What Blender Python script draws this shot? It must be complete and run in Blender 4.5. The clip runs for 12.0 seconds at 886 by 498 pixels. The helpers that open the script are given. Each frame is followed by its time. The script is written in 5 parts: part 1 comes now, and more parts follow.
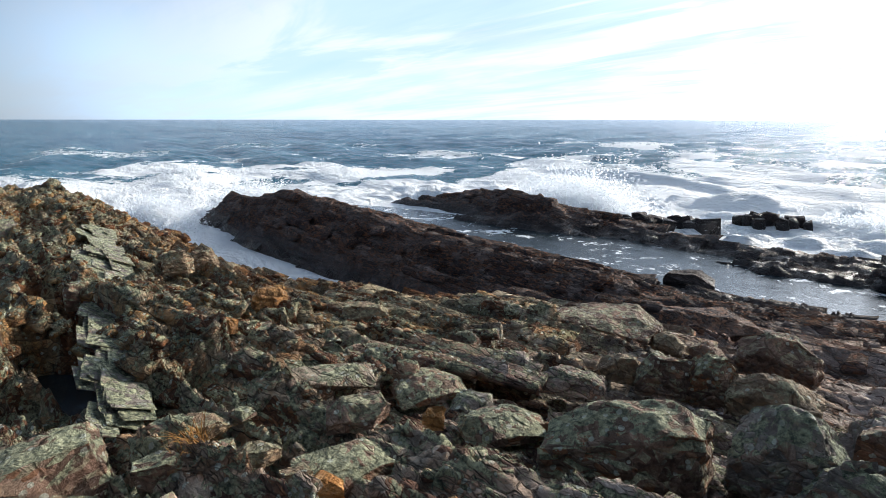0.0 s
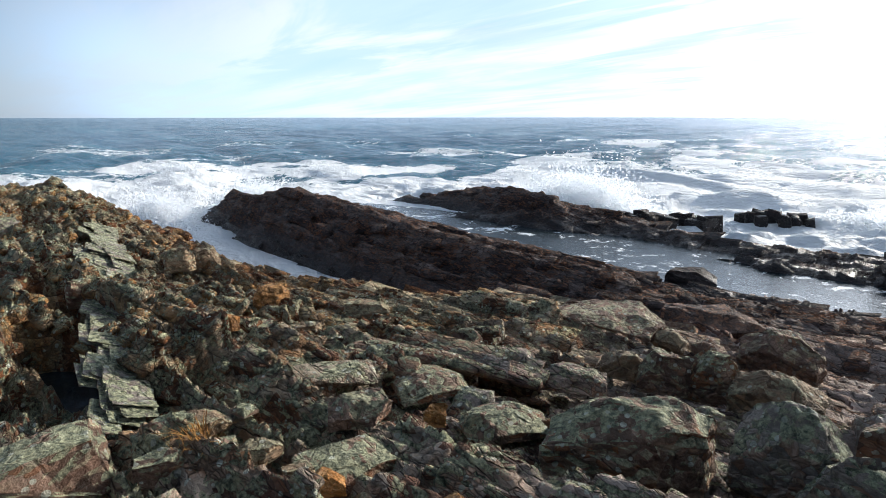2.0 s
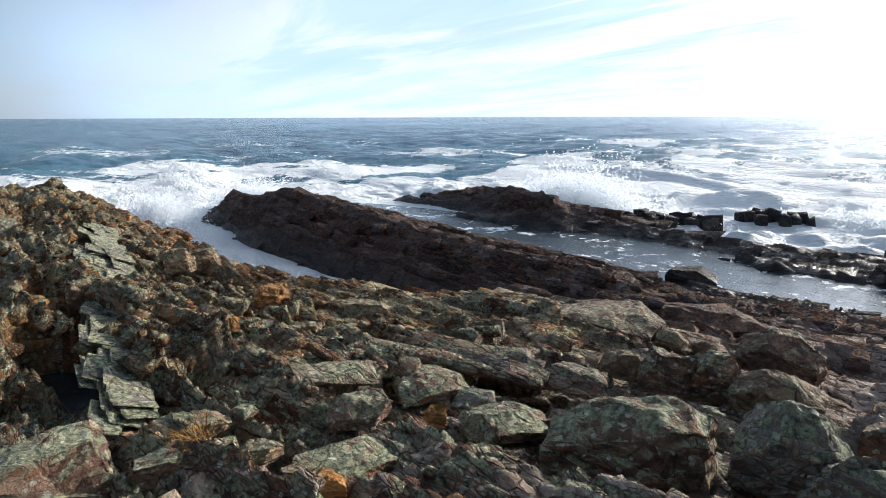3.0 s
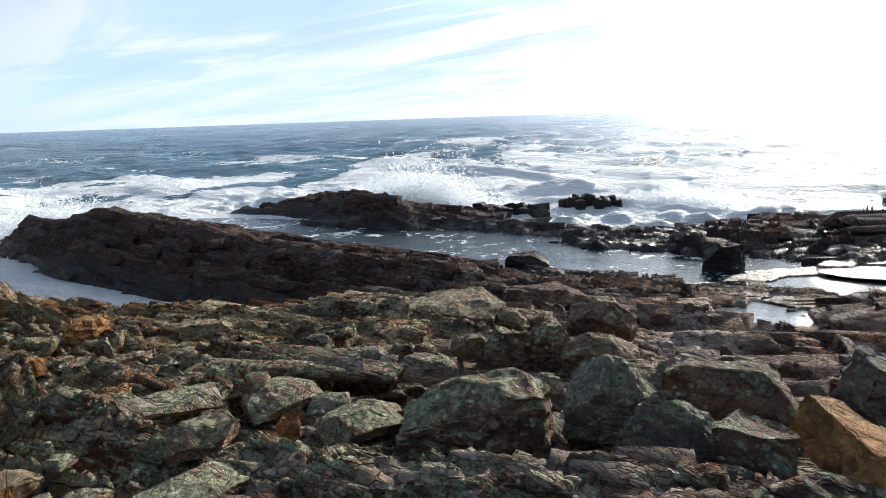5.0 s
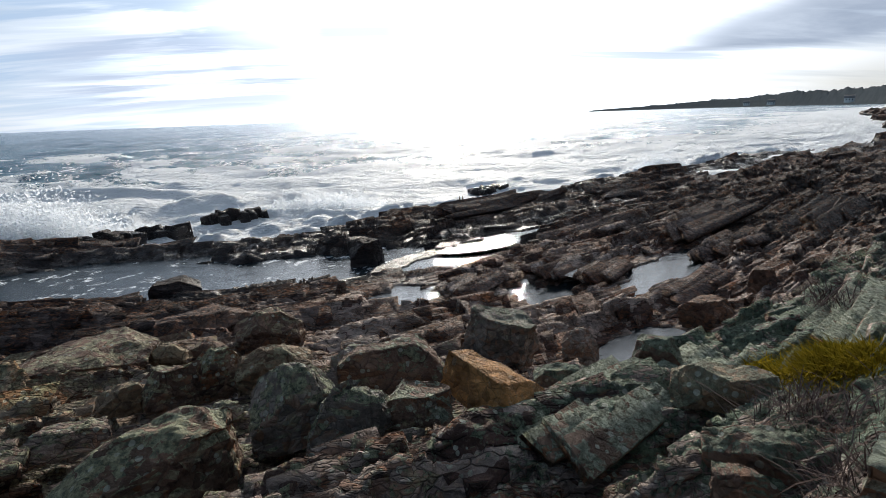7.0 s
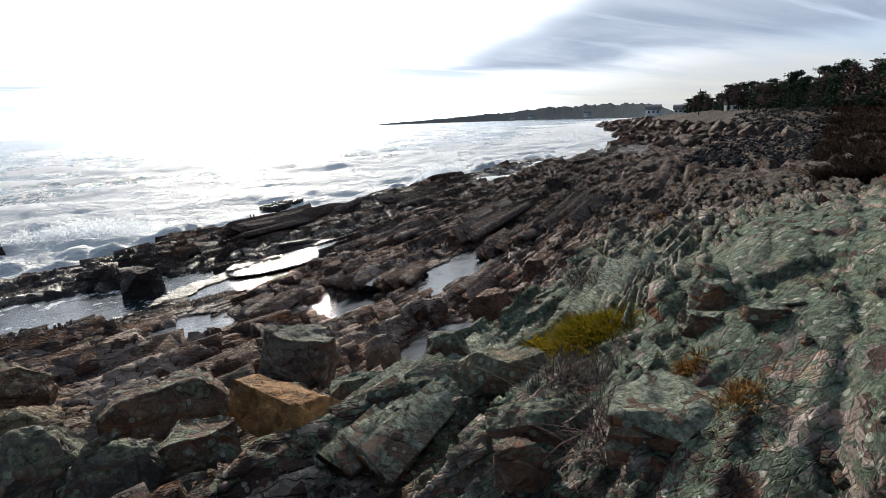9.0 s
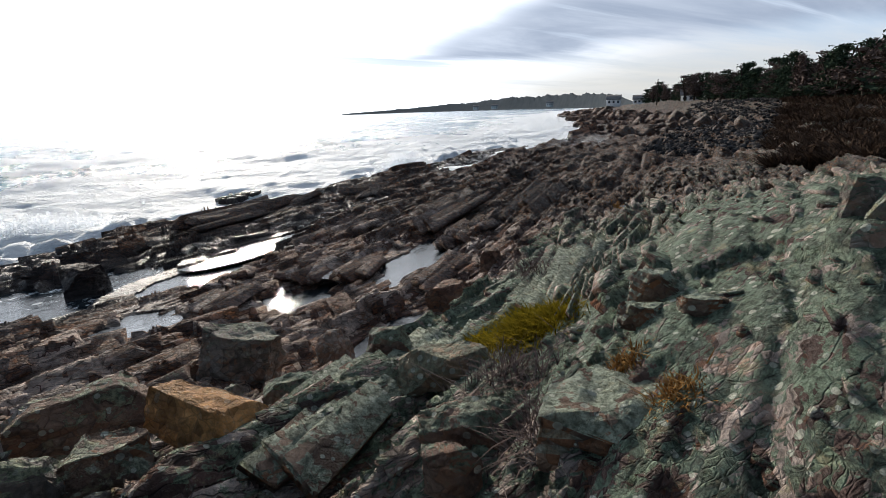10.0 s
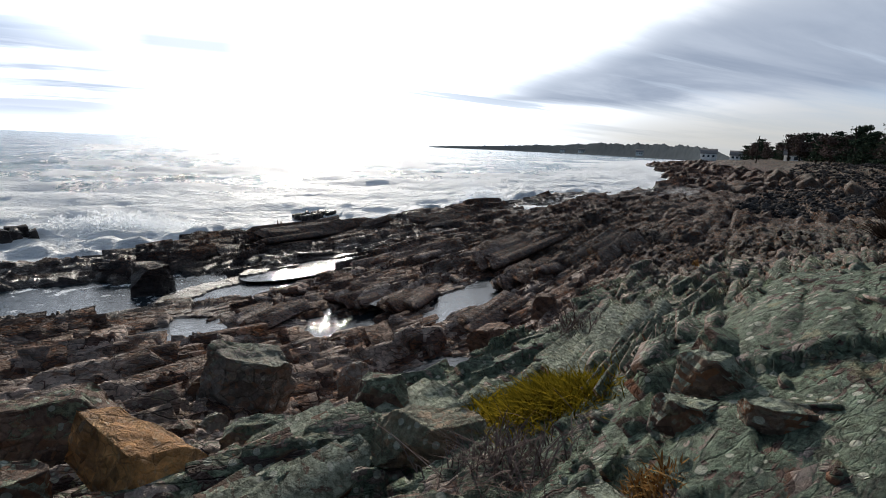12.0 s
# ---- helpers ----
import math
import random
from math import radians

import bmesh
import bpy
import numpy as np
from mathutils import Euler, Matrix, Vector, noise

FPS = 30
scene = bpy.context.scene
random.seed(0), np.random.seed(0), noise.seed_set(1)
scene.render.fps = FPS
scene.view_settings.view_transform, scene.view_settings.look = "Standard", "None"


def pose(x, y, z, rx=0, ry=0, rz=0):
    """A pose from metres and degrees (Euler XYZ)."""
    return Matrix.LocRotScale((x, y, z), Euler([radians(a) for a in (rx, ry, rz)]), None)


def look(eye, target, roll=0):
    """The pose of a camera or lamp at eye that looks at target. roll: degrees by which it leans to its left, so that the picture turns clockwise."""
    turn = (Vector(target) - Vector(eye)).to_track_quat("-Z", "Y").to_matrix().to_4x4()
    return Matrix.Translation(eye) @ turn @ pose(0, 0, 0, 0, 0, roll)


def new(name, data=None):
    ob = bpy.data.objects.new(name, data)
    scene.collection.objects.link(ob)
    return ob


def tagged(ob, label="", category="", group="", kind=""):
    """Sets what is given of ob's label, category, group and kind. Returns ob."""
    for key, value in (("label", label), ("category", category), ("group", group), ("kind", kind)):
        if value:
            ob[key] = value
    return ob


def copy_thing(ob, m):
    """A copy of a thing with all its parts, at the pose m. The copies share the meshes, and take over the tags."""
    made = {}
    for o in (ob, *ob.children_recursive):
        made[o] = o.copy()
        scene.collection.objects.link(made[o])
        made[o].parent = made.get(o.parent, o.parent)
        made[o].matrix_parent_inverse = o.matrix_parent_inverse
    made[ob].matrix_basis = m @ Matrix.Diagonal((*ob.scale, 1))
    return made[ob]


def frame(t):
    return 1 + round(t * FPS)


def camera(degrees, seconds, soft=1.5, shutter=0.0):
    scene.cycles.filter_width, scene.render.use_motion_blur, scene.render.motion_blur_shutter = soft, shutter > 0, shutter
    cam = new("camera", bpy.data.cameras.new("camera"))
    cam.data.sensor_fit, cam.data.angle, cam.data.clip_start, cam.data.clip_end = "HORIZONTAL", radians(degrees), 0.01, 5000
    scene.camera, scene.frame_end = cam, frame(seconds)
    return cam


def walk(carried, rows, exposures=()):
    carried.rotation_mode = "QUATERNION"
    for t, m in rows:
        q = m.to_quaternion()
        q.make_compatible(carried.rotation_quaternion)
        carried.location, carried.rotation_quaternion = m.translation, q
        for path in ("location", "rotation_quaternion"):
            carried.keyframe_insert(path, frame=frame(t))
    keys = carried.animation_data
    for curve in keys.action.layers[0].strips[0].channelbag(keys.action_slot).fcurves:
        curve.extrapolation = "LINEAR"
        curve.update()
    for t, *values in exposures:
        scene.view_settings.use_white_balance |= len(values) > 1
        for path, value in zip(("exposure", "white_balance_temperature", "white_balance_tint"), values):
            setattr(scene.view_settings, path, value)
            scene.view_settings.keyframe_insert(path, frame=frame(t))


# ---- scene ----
cam = camera(79.2, 12.0, soft=0.5)
PATH = [
    (0, (-0.020, -0.023, 4.221), (-6.997, 6.743, 1.868), 0.07),
    (0.5, (-0.017, -0.023, 4.218), (-7.022, 6.714, 1.863), -0.02),
    (1, (-0.023, -0.021, 4.216), (-7.026, 6.712, 1.842), 0.05),
    (1.5, (-0.024, -0.019, 4.214), (-7.030, 6.708, 1.833), 0.06),
    (2, (-0.023, -0.020, 4.214), (-7.013, 6.719, 1.821), -0.04),
    (2.5, (-0.024, -0.020, 4.216), (-7.026, 6.704, 1.818), -0.17),
    (4.5, (0.011, 0.000, 4.207), (-6.286, 7.398, 1.834), -1.75),
    (5, (0.049, 0.001, 4.183), (-4.773, 8.431, 1.798), -1.97),
    (5.5, (0.038, -0.016, 4.187), (-1.908, 9.508, 1.842), -1.38),
    (6, (0.026, -0.001, 4.178), (-0.695, 9.688, 1.809), -1.18),
    (6.5, (0.011, -0.018, 4.175), (0.559, 9.675, 1.776), -0.44),
    (6.7, (0.012, -0.013, 4.177), (0.857, 9.657, 1.771), -1.20),
    (8.3, (0.063, -0.050, 4.163), (3.051, 9.151, 1.627), -2.57),
    (8.5, (0.091, -0.032, 4.154), (3.404, 9.023, 1.502), -2.47),
    (9, (0.137, -0.003, 4.135), (4.820, 8.524, 1.820), -2.37),
    (9.5, (0.241, 0.014, 4.122), (5.447, 8.212, 1.736), -2.07),
    (10, (0.355, 0.043, 4.102), (5.553, 8.208, 1.590), -2.35),
    (10.5, (0.510, 0.116, 4.055), (5.591, 8.514, 2.146), -0.82),
    (11, (0.659, 0.188, 4.041), (5.458, 8.742, 2.090), -1.25),
    (11.5, (0.817, 0.255, 4.027), (4.977, 9.078, 1.825), 1.49),
    (12, (0.923, 0.350, 3.992), (5.000, 9.287, 2.116), 2.27),
]
EXPOSURES = [(0, 0.36, 6200, 10), (4.3, 0.34, 6200, 10), (5.4, 0.12, 6300, 10), (6.0, -0.16, 6320, 10), (6.6, -0.24, 6350, 10), (8.5, -0.14, 6400, 10), (10, -0.12, 6420, 11), (12, -0.38, 6400, 11)]
walk(cam, [(t, look(eye, target, roll)) for t, eye, target, roll in PATH], EXPOSURES)

# ---- light: hazy low sun ahead, broken bright cloud ----
SUN_AZ, SUN_EL = radians(11), radians(19)
SUN_DIR = Vector((math.sin(SUN_AZ) * math.cos(SUN_EL), math.cos(SUN_AZ) * math.cos(SUN_EL), math.sin(SUN_EL)))


class Nodes:
    """Short hand for wiring one node tree."""

    def __init__(self, tree):
        self.tree = tree
        tree.nodes.clear()

    def put(self, kind, **settings):
        n = self.tree.nodes.new(kind)
        inputs = settings.pop("ins", {})
        for key, value in settings.items():
            setattr(n, key, value)
        for key, value in inputs.items():
            self.feed(n.inputs[key], value)
        return n

    def feed(self, socket, value):
        if hasattr(value, "outputs"):
            value = value.outputs[0]
        if isinstance(value, bpy.types.NodeSocket):
            self.tree.links.new(value, socket)
        elif isinstance(value, (tuple, list)) and len(value) == 3 and socket.type == "RGBA":
            socket.default_value = (*value, 1)
        else:
            socket.default_value = value

    def math(self, op, a, b=0.0, c=0.0):
        return self.put("ShaderNodeMath", operation=op, ins={0: a, 1: b, 2: c})

    def ramp(self, value, low, high, to_low=0.0, to_high=1.0):
        return self.put("ShaderNodeMapRange", interpolation_type="SMOOTHSTEP", ins={0: value, 1: low, 2: high, 3: to_low, 4: to_high})

    def mix(self, factor, a, b, blend="MIX"):
        n = self.put("ShaderNodeMix", data_type="RGBA", blend_type=blend)
        self.feed(n.inputs[0], factor)
        self.feed(n.inputs[6], a)
        self.feed(n.inputs[7], b)
        return n.outputs[2]

    def noise(self, vector, scale, detail=4.0, rough=0.55, distort=0.0):
        return self.put("ShaderNodeTexNoise", ins={"Vector": vector, "Scale": scale, "Detail": detail, "Roughness": rough, "Distortion": distort}).outputs[0]

    def stretch(self, vector, scale, turn=(0, 0, 0)):
        return self.put("ShaderNodeMapping", ins={"Vector": vector, "Scale": scale, "Rotation": turn}).outputs[0]


world = bpy.data.worlds.new("sky")
scene.world = world
world.use_nodes = True
W = Nodes(world.node_tree)
sky = W.put("ShaderNodeTexSky", sky_type="NISHITA", sun_disc=False, sun_elevation=SUN_EL, sun_rotation=SUN_AZ, dust_density=0.4, air_density=1.0, ozone_density=3.0)
direction = W.put("ShaderNodeTexCoord").outputs["Generated"]
split = W.put("ShaderNodeSeparateXYZ", ins={0: direction})
up = split.outputs[2]
toward = W.put("ShaderNodeVectorMath", operation="DOT_PRODUCT", ins={0: direction, 1: tuple(SUN_DIR)}).outputs["Value"]
azimuth = W.math("ARCTAN2", split.outputs[0], split.outputs[1])
# cloud sheets lie flat overhead, so they thin out into streaks at the horizon
lift = W.math("ADD", W.math("MAXIMUM", up, 0.0), 0.10)
flat = W.put("ShaderNodeCombineXYZ", ins={0: W.math("DIVIDE", split.outputs[0], lift), 1: W.math("DIVIDE", split.outputs[1], lift), 2: 0.0})
veil = W.noise(W.stretch(flat, (0.30, 0.75, 1.0), (0, 0, 0.5)), 1.1, 7.0, 0.58, 0.5)
streak = W.noise(W.stretch(flat, (0.16, 1.1, 1.0), (0, 0, 0.15)), 1.3, 5.0, 0.55, 0.3)
ahead = W.ramp(toward, -0.35, 0.75)
glow = W.ramp(toward, 0.50, 1.0)
sheet = W.ramp(W.math("ADD", W.math("MULTIPLY", veil, 0.65), W.math("MULTIPLY", streak, 0.35)), 0.40, 0.60)
cover = W.math("MINIMUM", W.math("ADD", W.math("MULTIPLY", sheet, W.ramp(ahead, 0.0, 1.0, 0.28, 0.85)), W.math("MULTIPLY", glow, 0.65)), 1.0)
bright = W.math("ADD", W.math("MULTIPLY", W.ramp(ahead, 0.0, 0.8, 0.42, 0.93), W.ramp(up, 0.65, 0.25, 0.16, 1.0)), W.math("MULTIPLY", W.math("POWER", glow, 3.0), 3.0))
cloud = W.put("ShaderNodeVectorMath", operation="SCALE", ins={0: (0.93, 0.98, 1.04), "Scale": bright}).outputs[0]
base = W.put("ShaderNodeVectorMath", operation="SCALE", ins={0: sky, "Scale": 0.05}).outputs[0]
# a pale band of haze along the horizon
haze = W.math("MULTIPLY", W.ramp(up, 0.34, 0.06), W.ramp(ahead, 0.0, 0.4, 0.2, 0.95))
base = W.mix(haze, base, (0.62, 0.80, 1.02))
lit = W.mix(W.math("MULTIPLY", cover, 0.92), base, cloud)
# one grey bank of cloud to the right of the sun, over a pale strip along the horizon
bank_top = W.math("ADD", 0.24, W.math("MULTIPLY", W.math("SUBTRACT", veil, 0.5), 0.25))
bank_low = W.math("ADD", W.ramp(azimuth, 0.4, 1.2, 0.064, 0.100), W.math("MULTIPLY", W.math("SUBTRACT", streak, 0.5), 0.05))
bank = W.math("MULTIPLY", W.math("MULTIPLY", W.ramp(W.math("ADD", W.math("SUBTRACT", azimuth, W.math("MULTIPLY", up, 2.6)), W.math("MULTIPLY", veil, 0.35)), 0.29, 0.54), W.ramp(azimuth, 2.3, 1.9)),
              W.math("MULTIPLY", W.ramp(W.math("SUBTRACT", up, bank_low), -0.01, 0.022), W.ramp(W.math("SUBTRACT", up, bank_top), 0.05, -0.05)))
wisps = W.math("MULTIPLY", W.ramp(streak, 0.56, 0.64), W.math("MULTIPLY", W.ramp(up, 0.04, 0.08), W.ramp(azimuth, -0.9, -0.3)))
apart = W.noise(W.stretch(flat, (0.35, 0.9, 1.0), (0, 0, 0.9)), 0.8, 6.0, 0.6, 0.6)
streaky = W.math("MULTIPLY", W.math("MULTIPLY", W.ramp(apart, 0.50, 0.60), W.ramp(toward, 0.965, 0.87)), W.math("MULTIPLY", W.ramp(up, 0.02, 0.10), W.ramp(azimuth, 0.30, 0.10)))
grey = W.mix(W.ramp(veil, 0.35, 0.65), (0.38, 0.46, 0.60), (0.64, 0.73, 0.87))
strip = W.math("MULTIPLY", W.ramp(azimuth, 0.45, 0.8), W.math("MULTIPLY", W.ramp(azimuth, 2.3, 1.9), W.ramp(up, 0.12, 0.02)))
lit = W.mix(W.math("MULTIPLY", strip, 0.8), lit, W.mix(streak, (0.85, 0.80, 0.66), (0.70, 0.72, 0.72)))
lit = W.mix(W.math("MULTIPLY", bank, 0.94), lit, grey)
lit = W.mix(W.math("MULTIPLY", wisps, 0.85), lit, (0.72, 0.84, 1.0))
lit = W.mix(W.math("MULTIPLY", streaky, 0.78), lit, (0.50, 0.69, 0.95))
low = W.noise(W.stretch(flat, (0.22, 0.9, 1.0), (0, 0, 0.25)), 1.0, 6.0, 0.6, 0.4)
side = W.math("MULTIPLY", W.math("MULTIPLY", W.ramp(azimuth, -0.56, -0.40), W.ramp(azimuth, 0.02, -0.16)), W.math("MULTIPLY", W.ramp(up, 0.01, 0.04), W.ramp(up, 0.20, 0.10)))
lone = W.math("MULTIPLY", W.math("MULTIPLY", W.ramp(azimuth, -0.14, -0.06), W.ramp(azimuth, 0.13, 0.04)), W.math("MULTIPLY", W.ramp(up, 0.125, 0.140), W.ramp(up, 0.165, 0.150)))
lit = W.mix(W.math("MULTIPLY", W.math("MAXIMUM", W.math("MULTIPLY", side, W.ramp(low, 0.40, 0.52)), W.math("MULTIPLY", lone, W.ramp(low, 0.20, 0.40))), 0.80), lit, (0.60, 0.70, 0.90))
W.put("ShaderNodeOutputWorld", ins={0: W.put("ShaderNodeBackground", ins={0: lit, 1: 1.0})})

sun_data = bpy.data.lights.new("sun", "SUN")
sun_data.energy, sun_data.angle, sun_data.color = 5.0, radians(1.2), (1.0, 0.91, 0.77)
sun = new("sun", sun_data)
sun.matrix_world = look((0, 0, 30), Vector((0, 0, 30)) - SUN_DIR)


# ---- materials ----
def material(name):
    m = bpy.data.materials.new(name)
    m.use_nodes = True
    return m, Nodes(m.node_tree)


def finish(n, color, rough, bump=None, strength=0.5, distance=0.03, facets=None, **more):
    ins = {"Base Color": color, "Roughness": rough, **more}
    if bump is not None:
        relief = n.put("ShaderNodeBump", ins={"Height": bump, "Strength": strength, "Distance": distance})
        if facets is not None:
            n.feed(relief.inputs["Normal"], facets)
        ins["Normal"] = relief
    n.put("ShaderNodeOutputMaterial", ins={0: n.put("ShaderNodeBsdfPrincipled", ins=ins)})


def rock_material(name, dry=None, lichen=1.0, crusty=0.0, rusting=1.0, hues=((0.055, 0.080, 0.052), (0.24, 0.325, 0.225)), drawn=(0.7, 2.6, 2.8), splits=0.9, bedded=0.6):
    """Layered schist: rusty to the north, plum brown in the middle, lichen on the high ledges, black and wet by the sea.
    drawn: how its cracks are drawn out along the beds."""
    m, n = material(name)
    geo = n.put("ShaderNodeNewGeometry")
    p = geo.outputs["Position"]
    xyz = n.put("ShaderNodeSeparateXYZ", ins={0: p})
    x, y, z = xyz.outputs
    facing = n.put("ShaderNodeSeparateXYZ", ins={0: geo.outputs["Normal"]}).outputs[2]
    own = n.put("ShaderNodeObjectInfo").outputs["Random"]
    tone = n.math("FRACT", n.math("ADD", n.put("ShaderNodeAttribute", attribute_name="tone").outputs["Fac"], own))
    broad = n.noise(p, 0.45, 4.0)
    grain = n.ramp(n.noise(p, 9.0, 8.0, 0.75), 0.36, 0.64)
    fine = n.noise(p, 55.0, 5.0, 0.75)
    blotch = n.noise(p, 2.4, 5.0, 0.6)
    # small broken faces, each with its own slant and shade, parted by cracks
    warp = n.put("ShaderNodeTexNoise", ins={"Vector": p, "Scale": 6.0, "Detail": 4.0}).outputs["Color"]
    bent = n.put("ShaderNodeVectorMath", operation="MULTIPLY_ADD", ins={0: warp, 1: (0.07, 0.07, 0.07), 2: p}).outputs[0]
    bent = n.stretch(bent, drawn, (0.5, 0, -0.3))
    coarse = n.put("ShaderNodeTexVoronoi", ins={"Vector": bent, "Scale": 4.2})
    small = n.put("ShaderNodeTexVoronoi", ins={"Vector": bent, "Scale": 15.0})
    crack = n.put("ShaderNodeTexVoronoi", feature="DISTANCE_TO_EDGE", ins={"Vector": bent, "Scale": 4.2}).outputs["Distance"]
    chink = n.put("ShaderNodeTexVoronoi", feature="DISTANCE_TO_EDGE", ins={"Vector": bent, "Scale": 15.0}).outputs["Distance"]
    slant = n.put("ShaderNodeVectorMath", operation="MULTIPLY_ADD", ins={0: coarse.outputs["Color"], 1: (0.70, 0.70, 0.5), 2: geo.outputs["Normal"]}).outputs[0]
    slant = n.put("ShaderNodeVectorMath", operation="MULTIPLY_ADD", ins={0: small.outputs["Color"], 1: (0.85, 0.85, 0.5), 2: slant}).outputs[0]
    slant = n.put("ShaderNodeVectorMath", operation="SUBTRACT", ins={0: slant, 1: (0.775, 0.775, 0.45)}).outputs[0]
    facets = n.put("ShaderNodeVectorMath", operation="NORMALIZE", ins={0: slant}).outputs[0]
    shade_of = n.put("ShaderNodeSeparateColor", ins={0: coarse.outputs["Color"]}).outputs[0]
    speck_of = n.put("ShaderNodeSeparateColor", ins={0: small.outputs["Color"]}).outputs[1]
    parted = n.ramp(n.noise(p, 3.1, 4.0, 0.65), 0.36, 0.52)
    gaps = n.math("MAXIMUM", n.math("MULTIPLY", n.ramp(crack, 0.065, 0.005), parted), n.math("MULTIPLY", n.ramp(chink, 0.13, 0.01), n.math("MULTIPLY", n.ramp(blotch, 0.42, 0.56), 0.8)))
    # fine bedding: thin parallel partings that follow the strike of the beds
    def partings(strike):
        c, q = math.cos(strike), math.sin(strike)
        along = n.put("ShaderNodeVectorMath", operation="DOT_PRODUCT", ins={0: p, 1: (c, q, 0.0)}).outputs["Value"]
        over = n.put("ShaderNodeVectorMath", operation="DOT_PRODUCT", ins={0: p, 1: (0.62 * q, -0.62 * c, 0.78)}).outputs["Value"]
        return n.put("ShaderNodeCombineXYZ", ins={0: n.math("MULTIPLY", along, 0.5), 1: n.math("MULTIPLY", over, 15.0), 2: n.math("MULTIPLY", broad, 0.6)}).outputs[0]
    lined = n.mix(n.ramp(x, -1.0, 3.5), partings(0.06), partings(0.56))
    leaf = n.noise(lined, 1.0, 4.0, 0.65)
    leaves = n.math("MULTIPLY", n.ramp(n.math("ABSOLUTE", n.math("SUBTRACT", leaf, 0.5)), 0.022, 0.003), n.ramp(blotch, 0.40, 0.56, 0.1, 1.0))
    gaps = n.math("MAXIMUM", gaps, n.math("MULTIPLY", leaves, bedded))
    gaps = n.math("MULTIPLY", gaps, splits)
    north = n.math("MULTIPLY", n.ramp(n.math("ADD", x, n.math("MULTIPLY", broad, 5.0)), 1.8, -2.0), n.ramp(y, 6.6, 4.6))
    plum = n.mix(n.ramp(tone, 0.15, 0.85), (0.175, 0.108, 0.092), (0.64, 0.53, 0.475))
    rusty = n.mix(n.ramp(tone, 0.2, 0.55), (0.22, 0.092, 0.037), n.mix(n.ramp(tone, 0.55, 0.95), (0.54, 0.30, 0.115), (0.48, 0.40, 0.27)))
    body = n.mix(north, plum, rusty)
    east = n.ramp(n.math("ADD", x, n.math("MULTIPLY", broad, 4.0)), 7.5, 13.0)
    body = n.mix(n.math("MULTIPLY", east, 0.85), body, n.mix(tone, (0.032, 0.029, 0.027), (0.095, 0.087, 0.078)))
    if dry:
        body = n.mix(n.ramp(blotch, 0.3, 0.7), dry[0], dry[1])
    # black tide zone by the sea; the ridge's shade is painted in with it
    reach = n.math("SUBTRACT", n.math("SUBTRACT", y, n.math("MULTIPLY", n.math("MAXIMUM", x, 0.0), 0.55)), n.ramp(x, -5.0, 1.5, 6.0, 12.0))
    seaward_dark = n.ramp(n.math("ADD", reach, n.math("MULTIPLY", broad, 2.0)), 0.6, 2.8)
    body = n.mix(n.math("MULTIPLY", seaward_dark, 0.82), body, n.mix(tone, (0.030, 0.021, 0.024), (0.075, 0.055, 0.055)))
    body = n.mix(1.0, body, n.put("ShaderNodeVectorMath", operation="SCALE", ins={0: (1.0, 0.97, 0.93), "Scale": n.math("ADD", 0.38, n.math("ADD", n.math("MULTIPLY", shade_of, 0.68), n.math("MULTIPLY", speck_of, 0.68)))}).outputs[0], "MULTIPLY")
    body = n.mix(n.math("MULTIPLY", n.math("SUBTRACT", 1.0, grain), 0.70), body, n.mix(0.58, body, (0.022, 0.015, 0.012)))
    body = n.mix(n.math("MULTIPLY", n.ramp(fine, 0.52, 0.70), 0.5), body, n.mix(0.45, body, (0.50, 0.45, 0.39)))
    rust = n.math("MULTIPLY", n.ramp(n.math("ADD", n.math("MULTIPLY", blotch, 0.7), n.math("MULTIPLY", speck_of, 0.3)), 0.52, 0.62), 0.6 * rusting)
    body = n.mix(rust, body, (0.33, 0.135, 0.058))
    south = n.ramp(n.math("ADD", x, n.math("MULTIPLY", broad, 3.0)), 1.6, 4.2)
    high = n.ramp(n.math("ADD", z, n.math("MULTIPLY", blotch, 0.8)), 2.1, 2.9)
    crust = n.noise(p, 5.5, 8.0, 0.72, 0.6)
    need = n.math("SUBTRACT", n.math("SUBTRACT", 0.545 - crusty, n.math("MULTIPLY", n.ramp(x, 0.0, -1.5), 0.045)), n.math("MULTIPLY", n.math("MULTIPLY", south, n.ramp(n.math("ADD", x, n.math("MULTIPLY", broad, 6.0)), 13.0, 6.5)), 0.14))
    patch = n.ramp(n.math("SUBTRACT", n.math("ADD", n.math("MULTIPLY", crust, 0.85), n.math("MULTIPLY", speck_of, 0.15)), need), -0.005, 0.035)
    patch = n.math("MULTIPLY", n.math("MULTIPLY", patch, high), n.ramp(facing, 0.15, 0.62))
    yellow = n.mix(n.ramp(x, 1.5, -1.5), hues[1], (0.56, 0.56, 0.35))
    # lichen darkens with x: the far ledge's shade is put into its colour
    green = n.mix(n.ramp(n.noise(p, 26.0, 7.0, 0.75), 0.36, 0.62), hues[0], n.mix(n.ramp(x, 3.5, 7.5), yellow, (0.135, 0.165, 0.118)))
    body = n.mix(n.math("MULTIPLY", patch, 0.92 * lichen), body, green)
    inland = n.math("SUBTRACT", 1.0, east)
    gold = n.math("MULTIPLY", n.math("MULTIPLY", n.ramp(n.noise(p, 7.0, 6.0, 0.7), 0.58, 0.66), n.math("MULTIPLY", high, inland)), 0.55 * lichen)
    body = n.mix(gold, body, (0.44, 0.40, 0.24))
    # round grey-white lichen spots
    spots = n.put("ShaderNodeTexVoronoi", ins={"Vector": p, "Scale": 21.0})
    some = n.put("ShaderNodeSeparateColor", ins={0: spots.outputs["Color"]})
